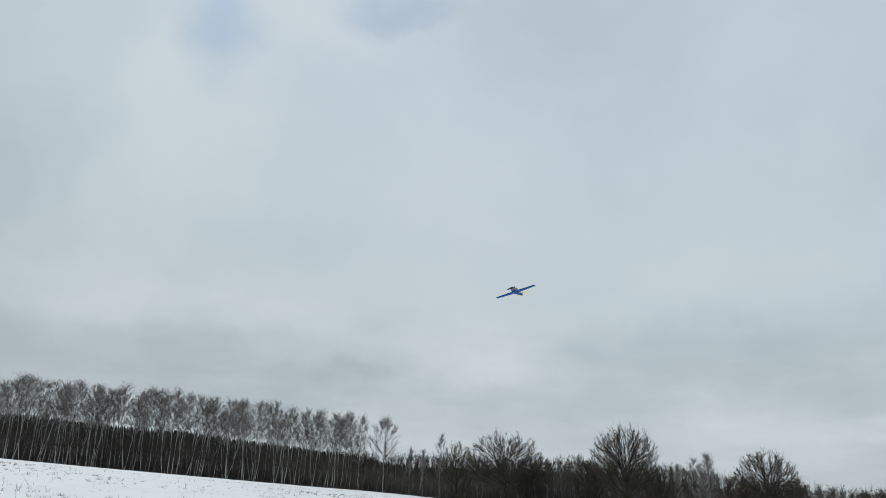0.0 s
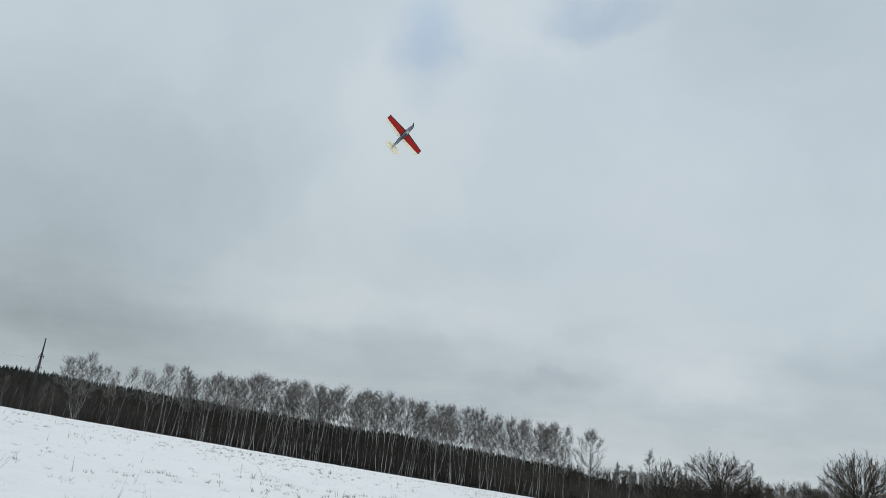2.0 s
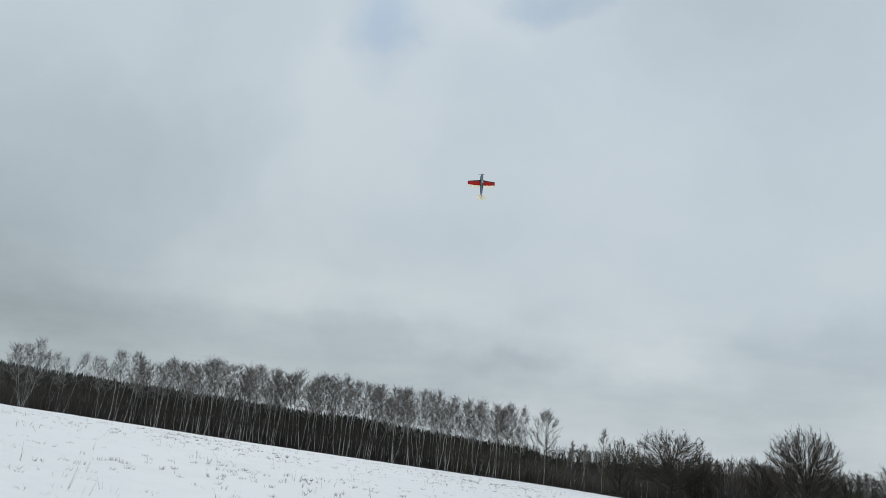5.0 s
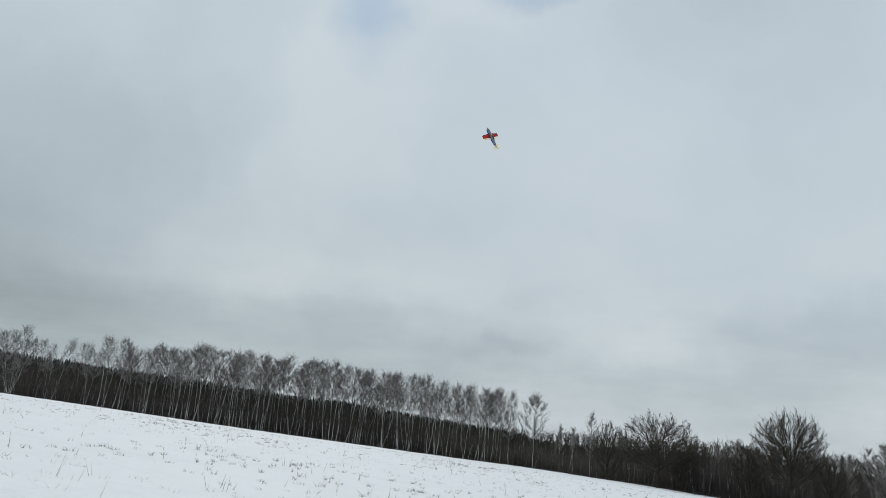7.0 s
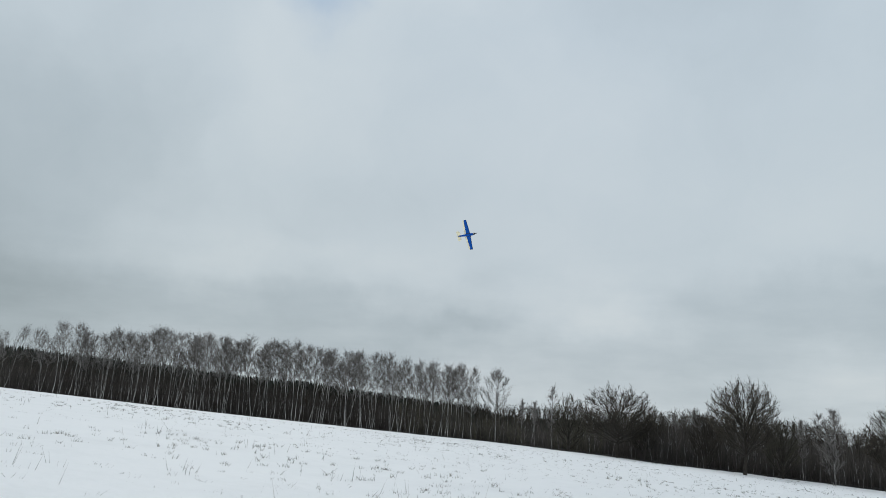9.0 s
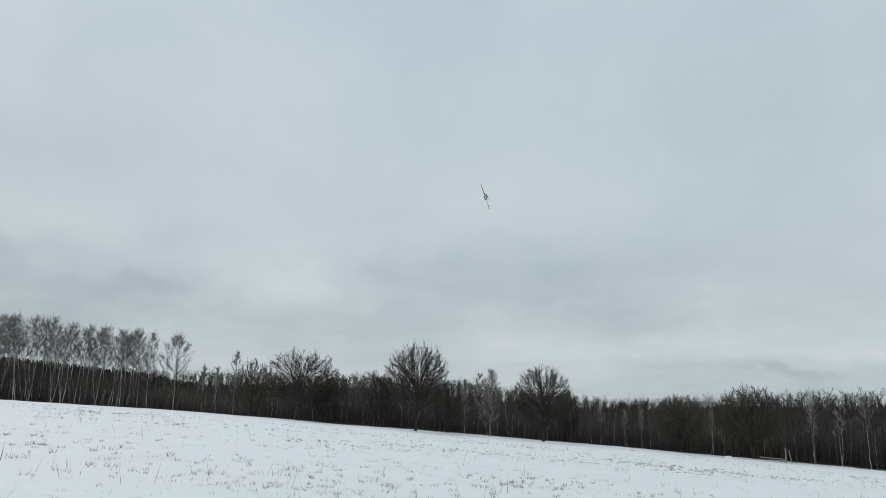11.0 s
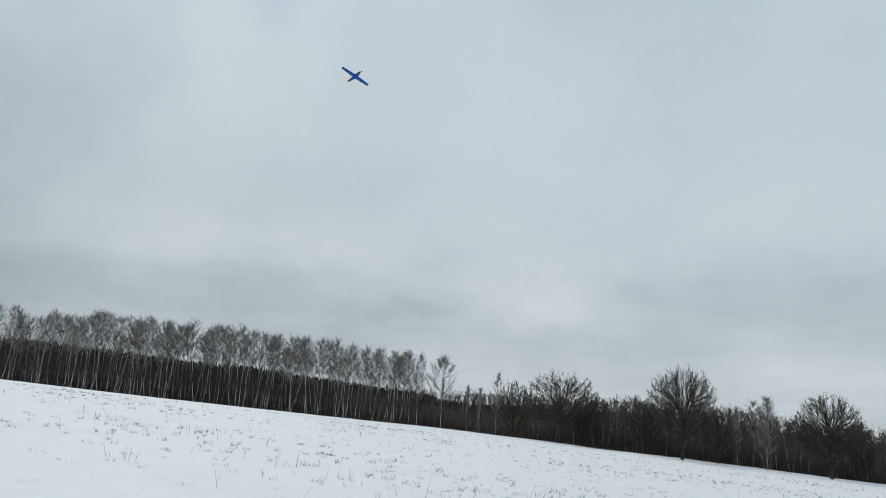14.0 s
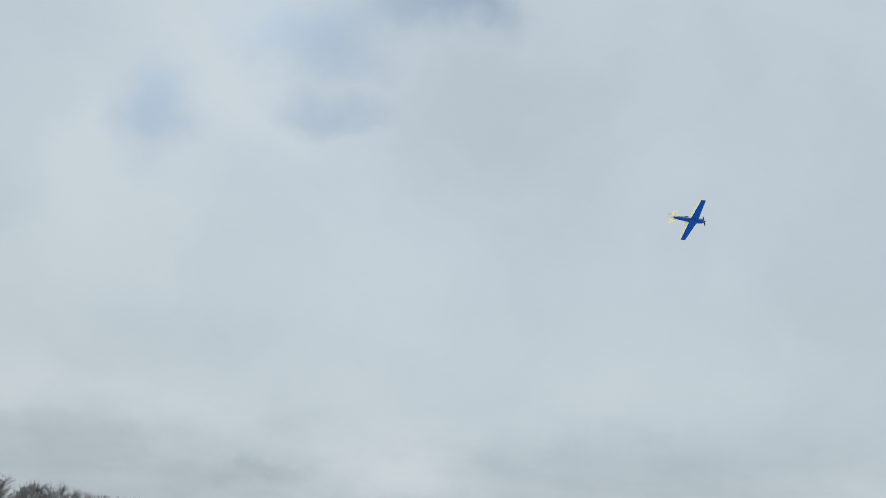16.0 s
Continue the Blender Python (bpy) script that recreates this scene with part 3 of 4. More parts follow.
def build_spruces():
    """The dark spruce wood behind the birches."""
    rng = np.random.default_rng(33)
    verts, faces = [], []
    for row, back in ((0, 232), (1, 243), (2, 256)):
        az = -58.0
        while az < 58:
            d = back + rng.uniform(-6, 6)
            tall = reach(az, d, level(SPRUCE_TOPS, az) - (0.10 if row == 0 else 0) - abs(rng.normal(0, 0.06 if az < -2 else 0.22)) + (0.16 if rng.random() < 0.04 else 0))
            x, y, z = spot_at(az, d)
            tiers, arms = 7, 6
            for k in range(tiers):
                f = k / tiers
                w = (1.9 * (1 - f) ** 0.6 + 0.12) * rng.uniform(0.85, 1.15)
                z0, z1 = z + tall * (0.02 + 0.93 * f), z + tall * min(1.0, f + 0.26)
                b = len(verts)
                turn = rng.uniform(0, 6.28)
                for a in range(arms * 2):
                    r = w * (1.0 if a % 2 else 0.62) * rng.uniform(0.85, 1.1)
                    t = turn + a * math.pi / arms
                    verts.append((x + r * math.cos(t), y + r * math.sin(t), z0 - (0.25 if a % 2 else 0.0) + rng.normal(0, 0.06)))
                verts.append((x, y, z1))
                faces += [(b + a, b + (a + 1) % (arms * 2), b + arms * 2) for a in range(arms * 2)]
            az += rng.uniform(0.09, 0.22)
    ob = part("spruce_forest", mesh_of("spruce_forest", verts, faces), SPRUCE)
    tagged(ob, "dark dense spruce forest behind the bare trees", "forest", kind="stuff")


build_spruces()


def build_woodland():
    """Bare thin trees that close the field behind the single trees."""
    rng = np.random.default_rng(44)
    stem, pale, twig = [], [], []
    az = -56.0
    while az < 58:
        for layer in range(3 if az < -4 else 4):
            base = 188 if az < -4 else 188 - (az + 4) * 3.4 if az < 9.7 else 141
            a = az + rng.uniform(-0.15, 0.15)
            d = base + layer * 5.5 + rng.uniform(-2, 3)
            tall = max(3.0, reach(a, d, level(WOOD_TOPS, a) + 0.08 - abs(rng.normal(0, 0.26))))
            x, y, z = spot_at(a, d)
            line = strand((x, y, z - 0.3), (rng.normal(0.03, 0.05), rng.normal(0, 0.04), 1), tall, 0.07 + 0.05 * rng.random(), 0.015, 5, 0.2, rng, 0.03)
            light = layer < 2 and rng.random() < (0.5 if 7 < a < 23 or a > 27 else 0.22)
            (pale if light else stem).extend(line)
            for _ in range(12):
                p, e, r = along(line, rng.uniform(0.35, 1.0) ** 0.7 * 0.98)
                br = strand(p, fan(e, rng.uniform(22, 50), rng.uniform(0, 6.28), rng), tall * rng.uniform(0.10, 0.2), min(r * 0.6, 0.04), 0.014, 2, 0.4, rng, 0.1)
                stem.extend(br)
                twig += br
            twig += line[3:] * 3
        az += rng.uniform(0.25, 0.42)
    # slim grey and whitish saplings before the strip
    slim = []
    az = -44.0
    while az < 54:
        near = 178 - max(0, az + 20) * 0.6 if az < -4 else 171 - (az + 4) * 2.6 if az < 10 else 134.5
        d = near + rng.uniform(-1.6, 2.5)
        tall = max(2.5, reach(az, d, level(WOOD_TOPS, az)) * rng.uniform(0.45, 0.82))
        x, y, z = spot_at(az, d)
        line = strand((x, y, z - 0.2), (rng.normal(0.02, 0.09), rng.normal(0, 0.06), 1), tall, rng.uniform(0.03, 0.07), 0.014, 6, 0.25, rng, 0.05)
        kin = pale if rng.random() < 0.35 else slim
        kin += line
        for _ in range(5):
            p, e, r = along(line, rng.uniform(0.3, 0.9))
            kin += strand(p, fan(e, rng.uniform(18, 42), rng.uniform(0, 6.28), rng), tall * rng.uniform(0.15, 0.35), min(r * 0.7, 0.035), 0.012, 3, 0.35, rng, 0.08)
        twig += line[3:]
        az += rng.uniform(0.12, 0.5) * (1.6 if az < 6 else 1.0 if az < 27 else 2.2)
    one = sprout(twig, 95000, (0.4, 1.0), (15, 65), 0.031, 0.05, rng)
    root = new("bare_woodland")
    part("pale_stems", tubes("pale_stems", pale, 3), BIRCH, root)["kind"] = "stuff"
    part("saplings", tubes("saplings", slim, 3), LIMB, root)["kind"] = "stuff"
    part("stems", tubes("stems", stem, 3), BARK, root)["kind"] = "stuff"
    part("spray", spikes("spray", np.concatenate([one, sprout(one, 95000, (0.25, 0.65), (20, 70), 0.024, 0.0, rng)])), SPRAY, root)["kind"] = "stuff"
    tagged(root, "dense strip of thin bare grey-brown trees", "woodland", kind="stuff")


build_woodland()


def edge(az):
    """How far off the wood's edge lies."""
    return 182 - max(0, az + 20) * 0.6 if az < -4 else 172 - (az + 4) * 2.6 if az < 10 else 135.5


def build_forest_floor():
    """A very dark strip of ground under the trees, a low lip above the snow."""
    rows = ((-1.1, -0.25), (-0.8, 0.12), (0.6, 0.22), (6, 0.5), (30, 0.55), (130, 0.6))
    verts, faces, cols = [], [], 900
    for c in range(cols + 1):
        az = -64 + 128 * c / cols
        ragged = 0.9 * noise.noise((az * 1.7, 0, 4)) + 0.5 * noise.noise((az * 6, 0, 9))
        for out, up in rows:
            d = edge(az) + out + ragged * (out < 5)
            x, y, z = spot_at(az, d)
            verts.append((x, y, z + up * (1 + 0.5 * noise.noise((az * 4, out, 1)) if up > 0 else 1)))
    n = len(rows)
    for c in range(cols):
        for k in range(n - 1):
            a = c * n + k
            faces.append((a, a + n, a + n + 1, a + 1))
    tagged(part("forest_floor", mesh_of("forest_floor", verts, faces, True), DARKFLOOR), "very dark strip of ground under bare trees", "forest floor", kind="structure")


build_forest_floor()


def build_thicket():
    """Brushwood and saplings at the feet of the trees."""
    rng = np.random.default_rng(55)
    feet = []
    for k in range(36000):
        az = rng.uniform(-52, 54)
        d = edge(az) + rng.uniform(0, 16)
        x, y, z = spot_at(az, d)
        h = rng.uniform(1.0, 1.0 + (0.95 if az < -4 else 0.62 if az < 8 else 0.92) * max(1.5, reach(az, d, level(WOOD_TOPS, az))))
        feet.append((x, y, z - 0.2, x + rng.normal(0, 0.2) * h, y + rng.normal(0, 0.15) * h, z + h, rng.uniform(0.03, 0.075), 0.01))
    feet = np.array(feet)
    az = np.degrees(np.arctan2(feet[:, 0], feet[:, 1]))
    green = (((az > -9) & (az < 0.5)) | ((az > 2.2) & (az < 6.0)) | ((az > 32) & (az < 41))) & (rng.random(len(feet)) < 0.45)
    root = new("thicket")
    part("brushwood", spikes("brushwood", np.concatenate([feet[~green], sprout(feet[~green], 40000, (0.6, 2.2), (15, 60), 0.03, 0.1, rng)])), BRUSH, root)["kind"] = "stuff"
    part("shrubs", spikes("shrubs", np.concatenate([feet[green], sprout(feet[green], 9000, (0.5, 1.6), (15, 50), 0.03, 0.2, rng)])), OLIVE, root, "olive-brown willow shoots")["kind"] = "stuff"
    tagged(root, "dark leafless brushwood thicket along the field's edge", "thicket", kind="stuff")


build_thicket()


# ---- the mast with its wires, and the broken wooden fence ----
def bar(segs, sides=4):
    return tubes("bar", segs, sides)


def build_mast():
    x, y, z = spot_at(-40.0, 186)
    tall = reach(-40.0, 186, 6.85)
    root = tagged(new("power_mast"), "tall grey lattice power mast with short crossarms", "power mast")
    root.matrix_basis = pose(x, y, z, 0, 0, 20)
    legs = [(sx * 0.34, sy * 0.34) for sx in (-1, 1) for sy in (-1, 1)]
    for lx, ly in legs:
        part("leg", bar([(lx, ly, -0.3, lx * 0.12, ly * 0.12, tall, 0.09, 0.06)]), STEEL, root)
    braces, k, levels = [], 0, 14
    for k in range(levels):
        f0, f1 = k / levels, (k + 1) / levels
        for (ax, ay), (bx, by) in ((legs[0], legs[1]), (legs[1], legs[3]), (legs[3], legs[2]), (legs[2], legs[0])):
            s0, s1 = 1 - 0.88 * f0, 1 - 0.88 * f1
            braces.append((ax * s0, ay * s0, tall * f0, bx * s1, by * s1, tall * f1, 0.04, 0.04))
            braces.append((bx * s0, by * s0, tall * f0, ax * s1, ay * s1, tall * f1, 0.04, 0.04))
    part("lattice", bar(braces), STEEL, root)
    for f, w in ((0.62, 0.6), (0.76, 0.5)):
        part("crossarm", bar([(-w, 0, tall * f, w, 0, tall * f, 0.07, 0.07), (-w, 0, tall * f, 0, 0, tall * (f + 0.05), 0.04, 0.04), (w, 0, tall * f, 0, 0, tall * (f + 0.05), 0.04, 0.04)]), STEEL, root)
        for s in (-w, w):
            part("insulator", bar([(s, 0, tall * f, s, 0, tall * f - 0.5, 0.06, 0.05)], 6), STEEL, root)
    for f, s in ((0.62, 0.6), (0.76, -0.5)):
        x2, y2, z2 = spot_at(-72, 260)
        x3, y3, z3 = spot_at(-22, 300)
        for n, (ex, ey, ez) in enumerate(((x2, y2, z2 + 16), (x3, y3, z3 + 9))):
            a, b = Vector((x, y, z + tall * f - 0.7)), Vector((ex, ey, ez))
            pts = [a.lerp(b, i / 16) - Vector((0, 0, 4.0 * (i / 16) * (1 - i / 16))) for i in range(17)]
            wire = part("power_line", tubes("power_line", [(*p, *q, 0.008, 0.008) for p, q in zip(pts, pts[1:])], 4), STEEL)
            tagged(wire, "thin dark overhead wire running from the lattice mast", "wire", "power lines")


build_mast()


def build_fence():
    root = tagged(new("broken_fence"), "weathered grey wooden posts with one low rail", "fence")
    x, y, z = spot_at(40.6, 126)
    root.matrix_basis = pose(x, y, z, 0, 0, -40)

    def plank(name, size, m):
        bm = bmesh.new()
        bmesh.ops.create_cube(bm, size=1.0)
        bmesh.ops.scale(bm, vec=size, verts=bm.verts)
        bmesh.ops.bevel(bm, geom=bm.edges[:], offset=0.015, segments=1, affect="EDGES")
        ob = part(name, bm, GREYWOOD, root)
        ob.matrix_basis = m

    plank("post", (0.20, 0.16, 2.4), pose(0, 0, 0.95, 0, 1, 0))
    plank("post", (0.13, 0.13, 2.1), pose(0.62, 0.1, 0.8, 0, -9, 0))
    plank("rail", (3.6, 0.07, 0.16), pose(-1.75, 0.12, 0.62, 0, 4, 0))
    plank("rail", (2.4, 0.07, 0.12), pose(-1.2, -0.12, 0.36, 0, 2, 0))


build_fence()


def build_heap():
    bm = bmesh.new()
    bmesh.ops.create_icosphere(bm, subdivisions=3, radius=1.0)
    for v in bm.verts:
        k = 1 + 0.25 * noise.noise(v.co * 1.7)
        v.co = Vector((v.co.x * 0.75 * k, v.co.y * 0.5 * k, max(v.co.z, -0.3) * 0.34 * k))
    for f in bm.faces:
        f.smooth = True
    heap = part("snow_heap", bm, SNOW)
    heap.location = spot_at(37.0, 124)
    tagged(heap, "small rounded heap of white snow on the field", "snow heap")


build_heap()


# ---- the model aeroplane: nose +y, right wing +x, 1.2 m span ----
def loft(sections):
    """A closed skin through rings of equal point count."""
    bm = bmesh.new()
    rings = [[bm.verts.new(p) for p in ring] for ring in sections]
    for a, b in zip(rings, rings[1:]):
        n = len(a)
        for i in range(n):
            bm.faces.new((a[i], a[(i + 1) % n], b[(i + 1) % n], b[i]))
    bm.faces.new(rings[0][::-1])
    bm.faces.new(rings[-1])
    bmesh.ops.recalc_face_normals(bm, faces=bm.faces[:])
    for f in bm.faces:
        f.smooth = len(f.verts) == 4
    return bm


def oval(y, wide, low, high, n=16, square=0.6):
    ring = []
    for i in range(n):
        a = 2 * math.pi * i / n
        c, s = math.cos(a), math.sin(a)
        c, s = math.copysign(abs(c) ** square, c), math.copysign(abs(s) ** square, s)
        ring.append((wide / 2 * c, y, (low + high) / 2 + (high - low) / 2 * s))
    return ring


def foil(x, lead, trail, thick, z):
    """A wing section at x, from its leading to its trailing edge."""
    chord = lead - trail
    up = [(0.0, 0.0), (0.06, 0.55), (0.22, 1.0), (0.5, 0.85), (0.8, 0.45), (1.0, 0.18)]
    ring = [(x, lead - c * chord, z + t * thick / 2) for c, t in up]
    ring += [(x, lead - c * chord, z - t * thick / 2) for c, t in reversed(up[1:])]
    return ring


def slab(points, thick, axis):
    """A thin bevelled plate from an outline; axis: the flat one."""
    bm = bmesh.new()
    for s in (-1, 1):
        loop = []
        for a, b in points:
            loop.append(bm.verts.new((a, b, s * thick / 2) if axis == "z" else (s * thick / 2, a, b)))
        bm.faces.new(loop if s > 0 else loop[::-1])
    bm.verts.ensure_lookup_table()
    n = len(points)
    for i in range(n):
        bm.faces.new((bm.verts[i], bm.verts[(i + 1) % n], bm.verts[n + (i + 1) % n], bm.verts[n + i]))
    bmesh.ops.recalc_face_normals(bm, faces=bm.faces[:])
    return bm


def build_plane():
    root = tagged(new("model_aeroplane"), "flying model aeroplane, red above and blue below, cream control surfaces", "model aeroplane")
    body = part("fuselage", loft([oval(0.335, 0.07, -0.05, 0.04), oval(0.30, 0.088, -0.065, 0.055), oval(0.15, 0.095, -0.08, 0.068), oval(-0.02, 0.092, -0.08, 0.075),
                                  oval(-0.2, 0.076, -0.068, 0.08), oval(-0.38, 0.056, -0.044, 0.064), oval(-0.54, 0.032, -0.02, 0.036)]), GREY, root, "grey film-covered fuselage")
    part("belly", loft([[(w * x, y, z) for x, z in ((-0.53, low + 0.045), (-0.51, low + 0.008), (-0.3, low - 0.004), (0, low - 0.005), (0.3, low - 0.004), (0.51, low + 0.008), (0.53, low + 0.045))]
                        for y, w, low in ((0.30, 0.088, -0.065), (0.15, 0.095, -0.08), (-0.02, 0.092, -0.08), (-0.2, 0.076, -0.068), (-0.38, 0.056, -0.044), (-0.53, 0.034, -0.021))]), BLUE, body, "blue underside")
    for s in (-1, 1):
        part("side_stripe", slab([(-0.22, 0.0), (-0.44, 0.008), (-0.44, 0.022), (-0.22, 0.026)], 0.006, "x"), DARK, body, "dark stripe on the side").matrix_basis = pose(s * 0.0455, 0, 0, 0, 0, s * -3.2)
    part("cowl", loft([oval(0.345, 0.05, -0.035, 0.028), oval(0.338, 0.076, -0.055, 0.045), oval(0.27, 0.094, -0.071, 0.062)]), GREY, body)
    part("hatch", loft([oval(0.125, 0.05, 0.052, 0.072), oval(0.11, 0.066, 0.05, 0.077), oval(0.045, 0.068, 0.05, 0.083), oval(0.022, 0.05, 0.05, 0.082)]), PALE, body, "pale grey top hatch")
    for s in (-1, 1):
        part("wing_root_trim", slab([(s * 0.046, -0.085), (s * 0.062, -0.09), (s * 0.062, 0.135), (s * 0.046, 0.145)], 0.05, "z"), DARK, body, "black trim where the wing meets the body").location.z = -0.044
    part("canopy", loft([oval(0.02, 0.025, 0.055, 0.075), oval(-0.02, 0.055, 0.05, 0.102), oval(-0.08, 0.064, 0.05, 0.116), oval(-0.15, 0.055, 0.05, 0.11), oval(-0.24, 0.022, 0.05, 0.085)]), GLASS, body, "dark smoked canopy")

    # wing: red above, blue below, black leading edge
    wing = loft([foil(x, lead, trail, thick, z) for x, lead, trail, thick, z in
                 ((-0.6, 0.085, -0.045, 0.018, -0.03), (-0.585, 0.092, -0.048, 0.026, -0.031), (-0.3, 0.122, -0.062, 0.034, -0.038), (0, 0.155, -0.075, 0.042, -0.045),
                  (0.3, 0.122, -0.062, 0.034, -0.038), (0.585, 0.092, -0.048, 0.026, -0.031), (0.6, 0.085, -0.045, 0.018, -0.03))])
    data = bpy.data.meshes.new("wing")
    for m in (RED, BLUE, DARK):
        data.materials.append(m)
    wing.normal_update()
    for f in wing.faces:
        c = f.calc_center_median()
        lead = 0.155 - abs(c.x) * 0.11
        f.material_index = 2 if c.y > lead - (0.03 if f.normal.z > -0.2 else 0.012) or abs(c.x) > 0.584 else 0 if f.normal.z > 0 else 1
    wing.to_mesh(data)
    wing.free()
    part("wing", data, None, root, "tapered wing, red above, blue below, black leading edge")
    for s in (-1, 1):
        part("aileron", slab([(s * 0.06, -0.077), (s * 0.592, -0.05), (s * 0.592, -0.115), (s * 0.06, -0.165)], 0.008, "z"), CREAM, root, "broad cream aileron").location.z = -0.036
        part("tailplane", slab([(s * 0.012, -0.43), (s * 0.17, -0.455), (s * 0.175, -0.505), (s * 0.012, -0.505)], 0.008, "z"), CREAM, root).location.z = 0.02
        part("elevator", slab([(s * 0.012, -0.51), (s * 0.2, -0.51), (s * 0.205, -0.58), (s * 0.17, -0.635), (s * 0.06, -0.63), (s * 0.012, -0.59)], 0.007, "z"), CREAM, root, "large cream elevator half").location.z = 0.02
    part("fin", slab([(-0.38, 0.05), (-0.50, 0.17), (-0.535, 0.18), (-0.535, 0.03)], 0.008, "x"), CREAM, root)
    part("rudder", slab([(-0.54, -0.03), (-0.54, 0.195), (-0.60, 0.20), (-0.65, 0.12), (-0.65, 0.02), (-0.60, -0.04)], 0.007, "x"), CREAM, root, "large cream rudder")
    prop = new("propeller")
    prop.parent = root
    prop.location = (0, 0.365, -0.005)
    part("spinner", loft([oval(0.055, 0.006, -0.003, 0.003, 12, 1), oval(0.03, 0.03, -0.015, 0.015, 12, 1), oval(-0.02, 0.05, -0.025, 0.025, 12, 1)]), DARK, prop)
    for s in (-1, 1):
        blade = part("blade", loft([[(s * x, -0.002 - w * 0.25, -w / 2), (s * x, 0.004, 0.0), (s * x, 0.002 + w * 0.25, w / 2), (s * x, -0.004, 0.0)]
                                    for x, w in ((0.01, 0.018), (0.05, 0.03), (0.09, 0.028), (0.125, 0.018), (0.138, 0.006))]), DARK, prop)
    return root, prop


plane, propeller = build_plane()


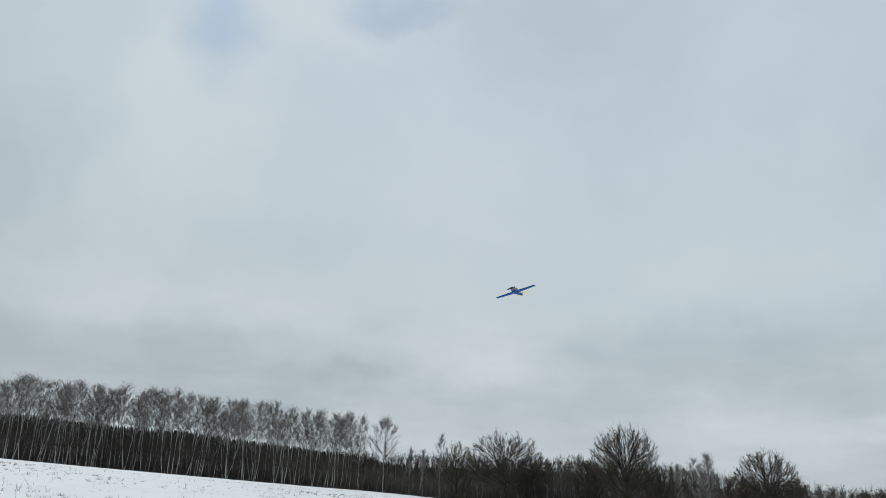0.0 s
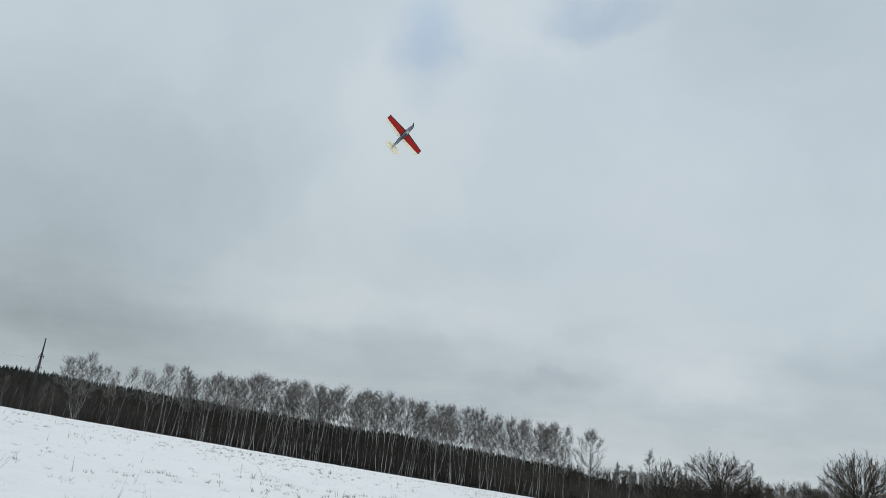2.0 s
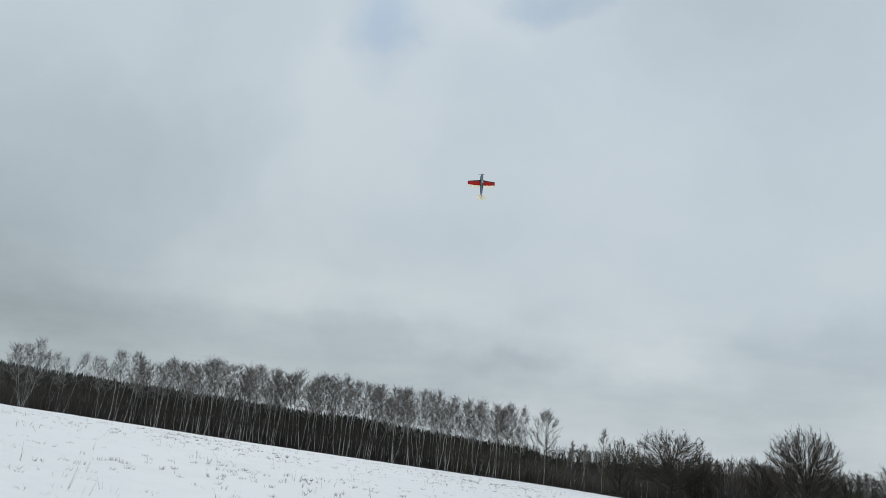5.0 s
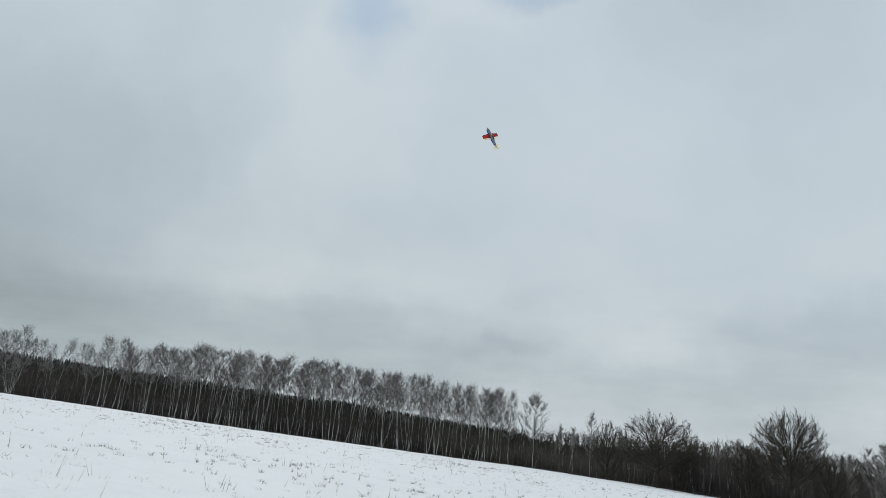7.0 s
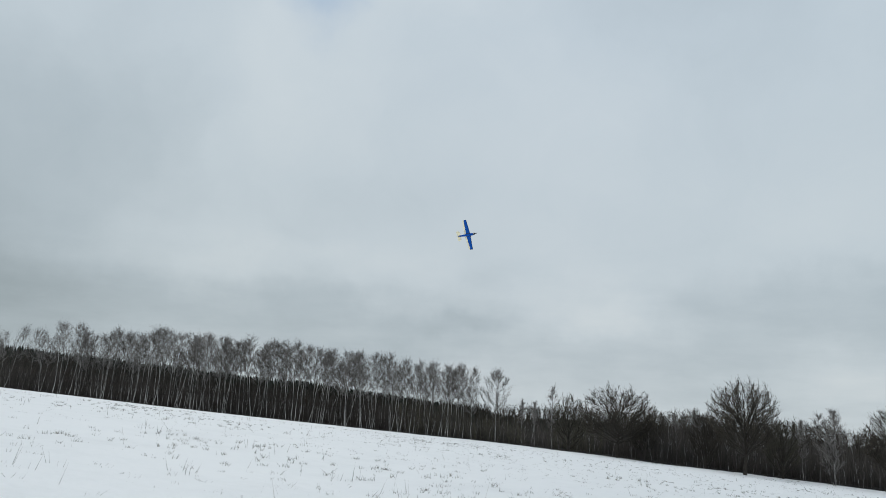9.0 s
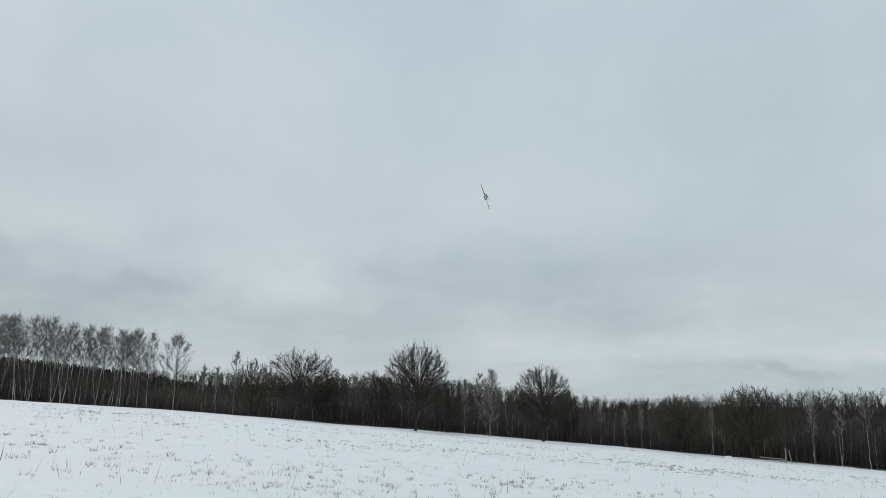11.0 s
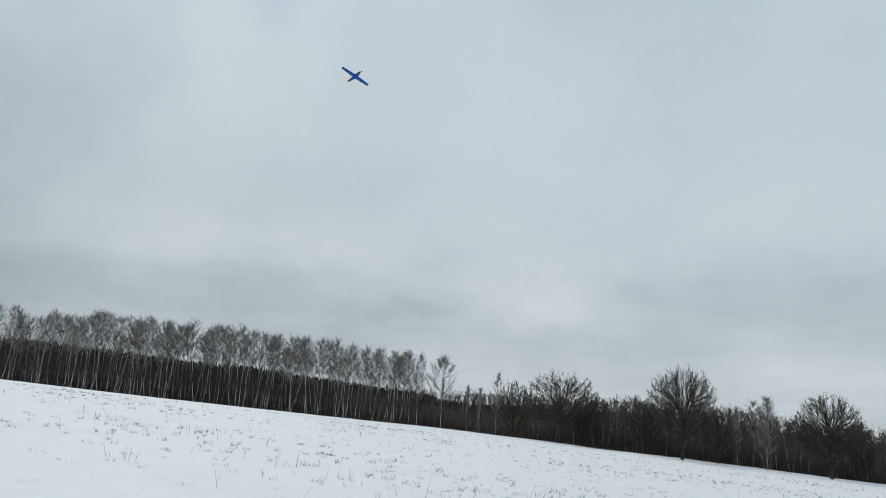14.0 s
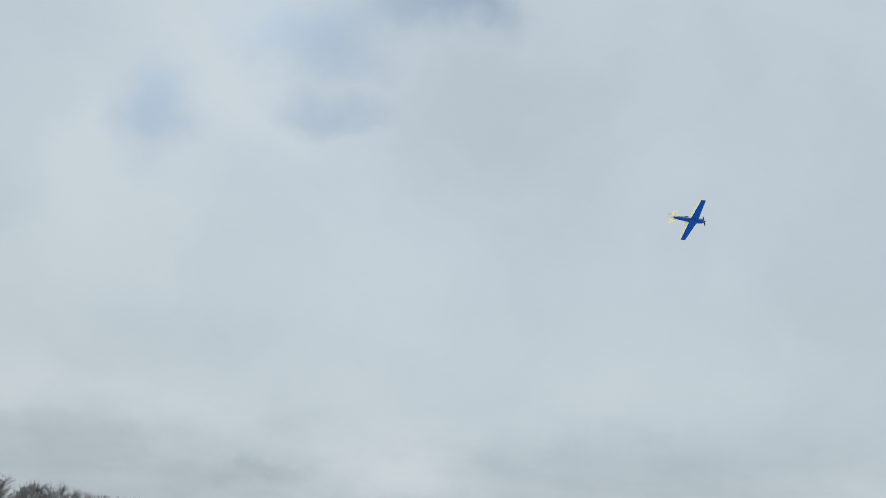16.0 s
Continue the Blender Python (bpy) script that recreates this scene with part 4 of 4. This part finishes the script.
def motions():
    rows = [
    (0, 2.95, 21.60, 7.33, -1.3, 13.3, 150.8),
    (0.5, 0.38, 19.09, 7.79, 19.0, 32.9, 131.4),
    (1, -3.41, 17.21, 8.47, 41.4, 15.4, 101.0),
    (1.2, -4.45, 16.78, 8.69, 68.3, 0.7, 70.8),
    (1.4, -5.37, 16.71, 9.39, 99.5, 18.4, 56.8),
    (1.5, -5.58, 16.32, 9.49, 122.0, 19.3, 59.1),
    (2, -5.42, 16.92, 10.02, 93.5, 32.7, 46.6),
    (2.5, -5.06, 20.25, 10.90, 90.6, 24.7, 54.4),
    (3, -4.76, 22.98, 12.08, 108.8, 3.8, 65.9),
    (3.5, -4.42, 25.31, 12.60, 109.1, 10.2, 47.4),
    (4, -4.03, 26.88, 12.84, 95.0, -6.6, 26.8),
    (4.2, -4.10, 27.31, 12.70, 107.5, -5.1, 12.9),
    (6.3, -3.14, 30.15, 14.12, 94.3, -10.8, 76.3),
    (6.5, -3.11, 30.28, 14.35, 95.5, -11.2, 77.4),
    (6.9, -3.23, 30.72, 15.25, 82.2, -19.6, 64.5),
    (7, -3.32, 30.82, 15.36, 74.9, -27.4, 60.0),
    (7.1, -3.55, 30.88, 15.53, 68.8, -39.7, 52.8),
    (7.3, -4.23, 31.10, 15.91, 72.7, -66.0, 55.4),
    (7.5, -5.14, 31.23, 16.02, 129.4, -79.5, -10.1),
    (7.7, -6.28, 31.44, 15.79, -128.1, -67.9, -91.9),
    (7.9, -7.30, 31.35, 15.01, -87.5, -60.2, -114.0),
    (8, -7.73, 31.42, 14.41, -80.4, -50.5, -108.6),
    (8.2, -7.00, 31.55, 12.92, -57.5, -33.4, -107.4),
    (8.7, -4.60, 30.40, 10.60, -31.4, -54.2, -111.2),
    (9.3, 1.00, 28.20, 9.00, 36.7, -69.8, -155.4),
    (9.8, 6.40, 26.90, 9.40, 99.0, -58.6, 162.1),
    (10.3, 10.41, 26.74, 10.61, 128.4, -38.3, 154.3),
    (10.4, 10.72, 27.34, 10.85, 122.1, -55.1, -176.3),
    (10.5, 10.75, 27.95, 10.97, 75.9, -64.0, -113.2),
    (10.6, 10.89, 28.37, 10.90, 40.9, -49.9, -62.4),
    (10.7, 10.94, 29.00, 10.93, 35.3, -23.4, -34.7),
    (10.8, 11.05, 29.80, 11.01, 28.0, 7.3, -20.9),
    (10.9, 11.26, 30.30, 11.00, 37.2, 36.0, 0.4),
    (11, 11.60, 31.13, 11.13, 61.1, 54.8, 35.9),
    (11.1, 11.66, 32.44, 11.33, 99.8, 63.7, 93.2),
    (11.2, 11.51, 32.70, 11.71, 137.0, 46.6, 137.1),
    (11.3, 11.32, 33.34, 11.33, 147.4, 27.4, 158.4),
    (11.4, 11.00, 33.94, 11.50, 146.9, 1.6, -171.4),
    (11.5, 10.63, 34.36, 11.71, 142.6, -13.3, -145.3),
    (11.6, 10.05, 34.83, 12.06, 112.3, -51.7, -96.3),
    (11.7, 9.27, 35.27, 12.25, 69.5, -59.0, -27.6),
    (11.8, 8.57, 35.67, 12.46, 39.7, -42.9, 29.7),
    (11.9, 7.95, 36.12, 12.64, 31.3, -2.0, 55.6),
    (12, 7.22, 36.60, 12.96, 30.7, 9.2, 91.0),
    (12.1, 6.35, 36.71, 13.22, 34.8, 32.5, 117.7),
    (12.2, 5.35, 36.75, 13.32, 18.7, 42.5, 130.7),
    (12.3, 4.39, 36.84, 13.55, 45.1, 32.3, 111.1),
    (12.4, 3.48, 36.86, 13.68, 34.2, 10.2, 88.6),
    (12.5, 2.71, 36.70, 14.08, 34.9, -14.1, 66.4),
    (12.6, 1.32, 36.71, 14.37, 59.7, -50.4, 4.9),
    (12.7, 0.25, 36.52, 14.58, 118.4, -75.9, 17.6),
    (12.8, -0.69, 36.43, 14.78, 9.1, -61.3, 135.3),
    (12.9, -1.28, 36.22, 14.82, -2.0, -24.3, 153.4),
    (13, -1.77, 36.13, 15.04, 11.0, 19.1, 161.1),
    (13.1, -2.48, 35.27, 14.86, 22.7, 60.9, 174.6),
    (13.2, -3.09, 34.33, 14.75, 126.9, 74.6, -77.5),
    (13.3, -3.61, 33.31, 14.62, 156.2, 53.1, -37.9),
    (13.4, -3.97, 32.37, 14.67, 170.9, 19.9, -13.2),
    (13.5, -4.41, 31.32, 14.77, 174.2, -21.7, 2.1),
    (13.6, -4.81, 30.23, 14.90, -176.3, -65.1, 6.6),
    (13.7, -5.03, 29.30, 14.88, -16.2, -75.4, -149.8),
    (13.8, -5.06, 28.60, 14.83, -6.7, -42.9, -147.2),
    (13.9, -4.78, 27.80, 14.64, -4.5, -27.5, -147.4),
    (14, -4.65, 26.84, 14.43, 3.5, -17.6, -143.8),
    (14.5, -2.34, 23.05, 14.62, 7.8, -18.7, -141.8),
    (15, 0.11, 19.90, 14.15, -3.4, -26.3, -129.1),
    (15.5, 3.36, 17.68, 12.99, 34.8, -70.1, -125.7),
    (16, 8.49, 15.95, 10.98, 7.2, -30.4, -83.8),
    ]
    walk(plane, [(t, pose(x, y, z, rx, ry, rz)) for t, x, y, z, rx, ry, rz in rows])
    walk(propeller, [(k / 10, pose(0, 0.365, -0.005, 0, 75 * k, 0)) for k in range(161)])


motions()
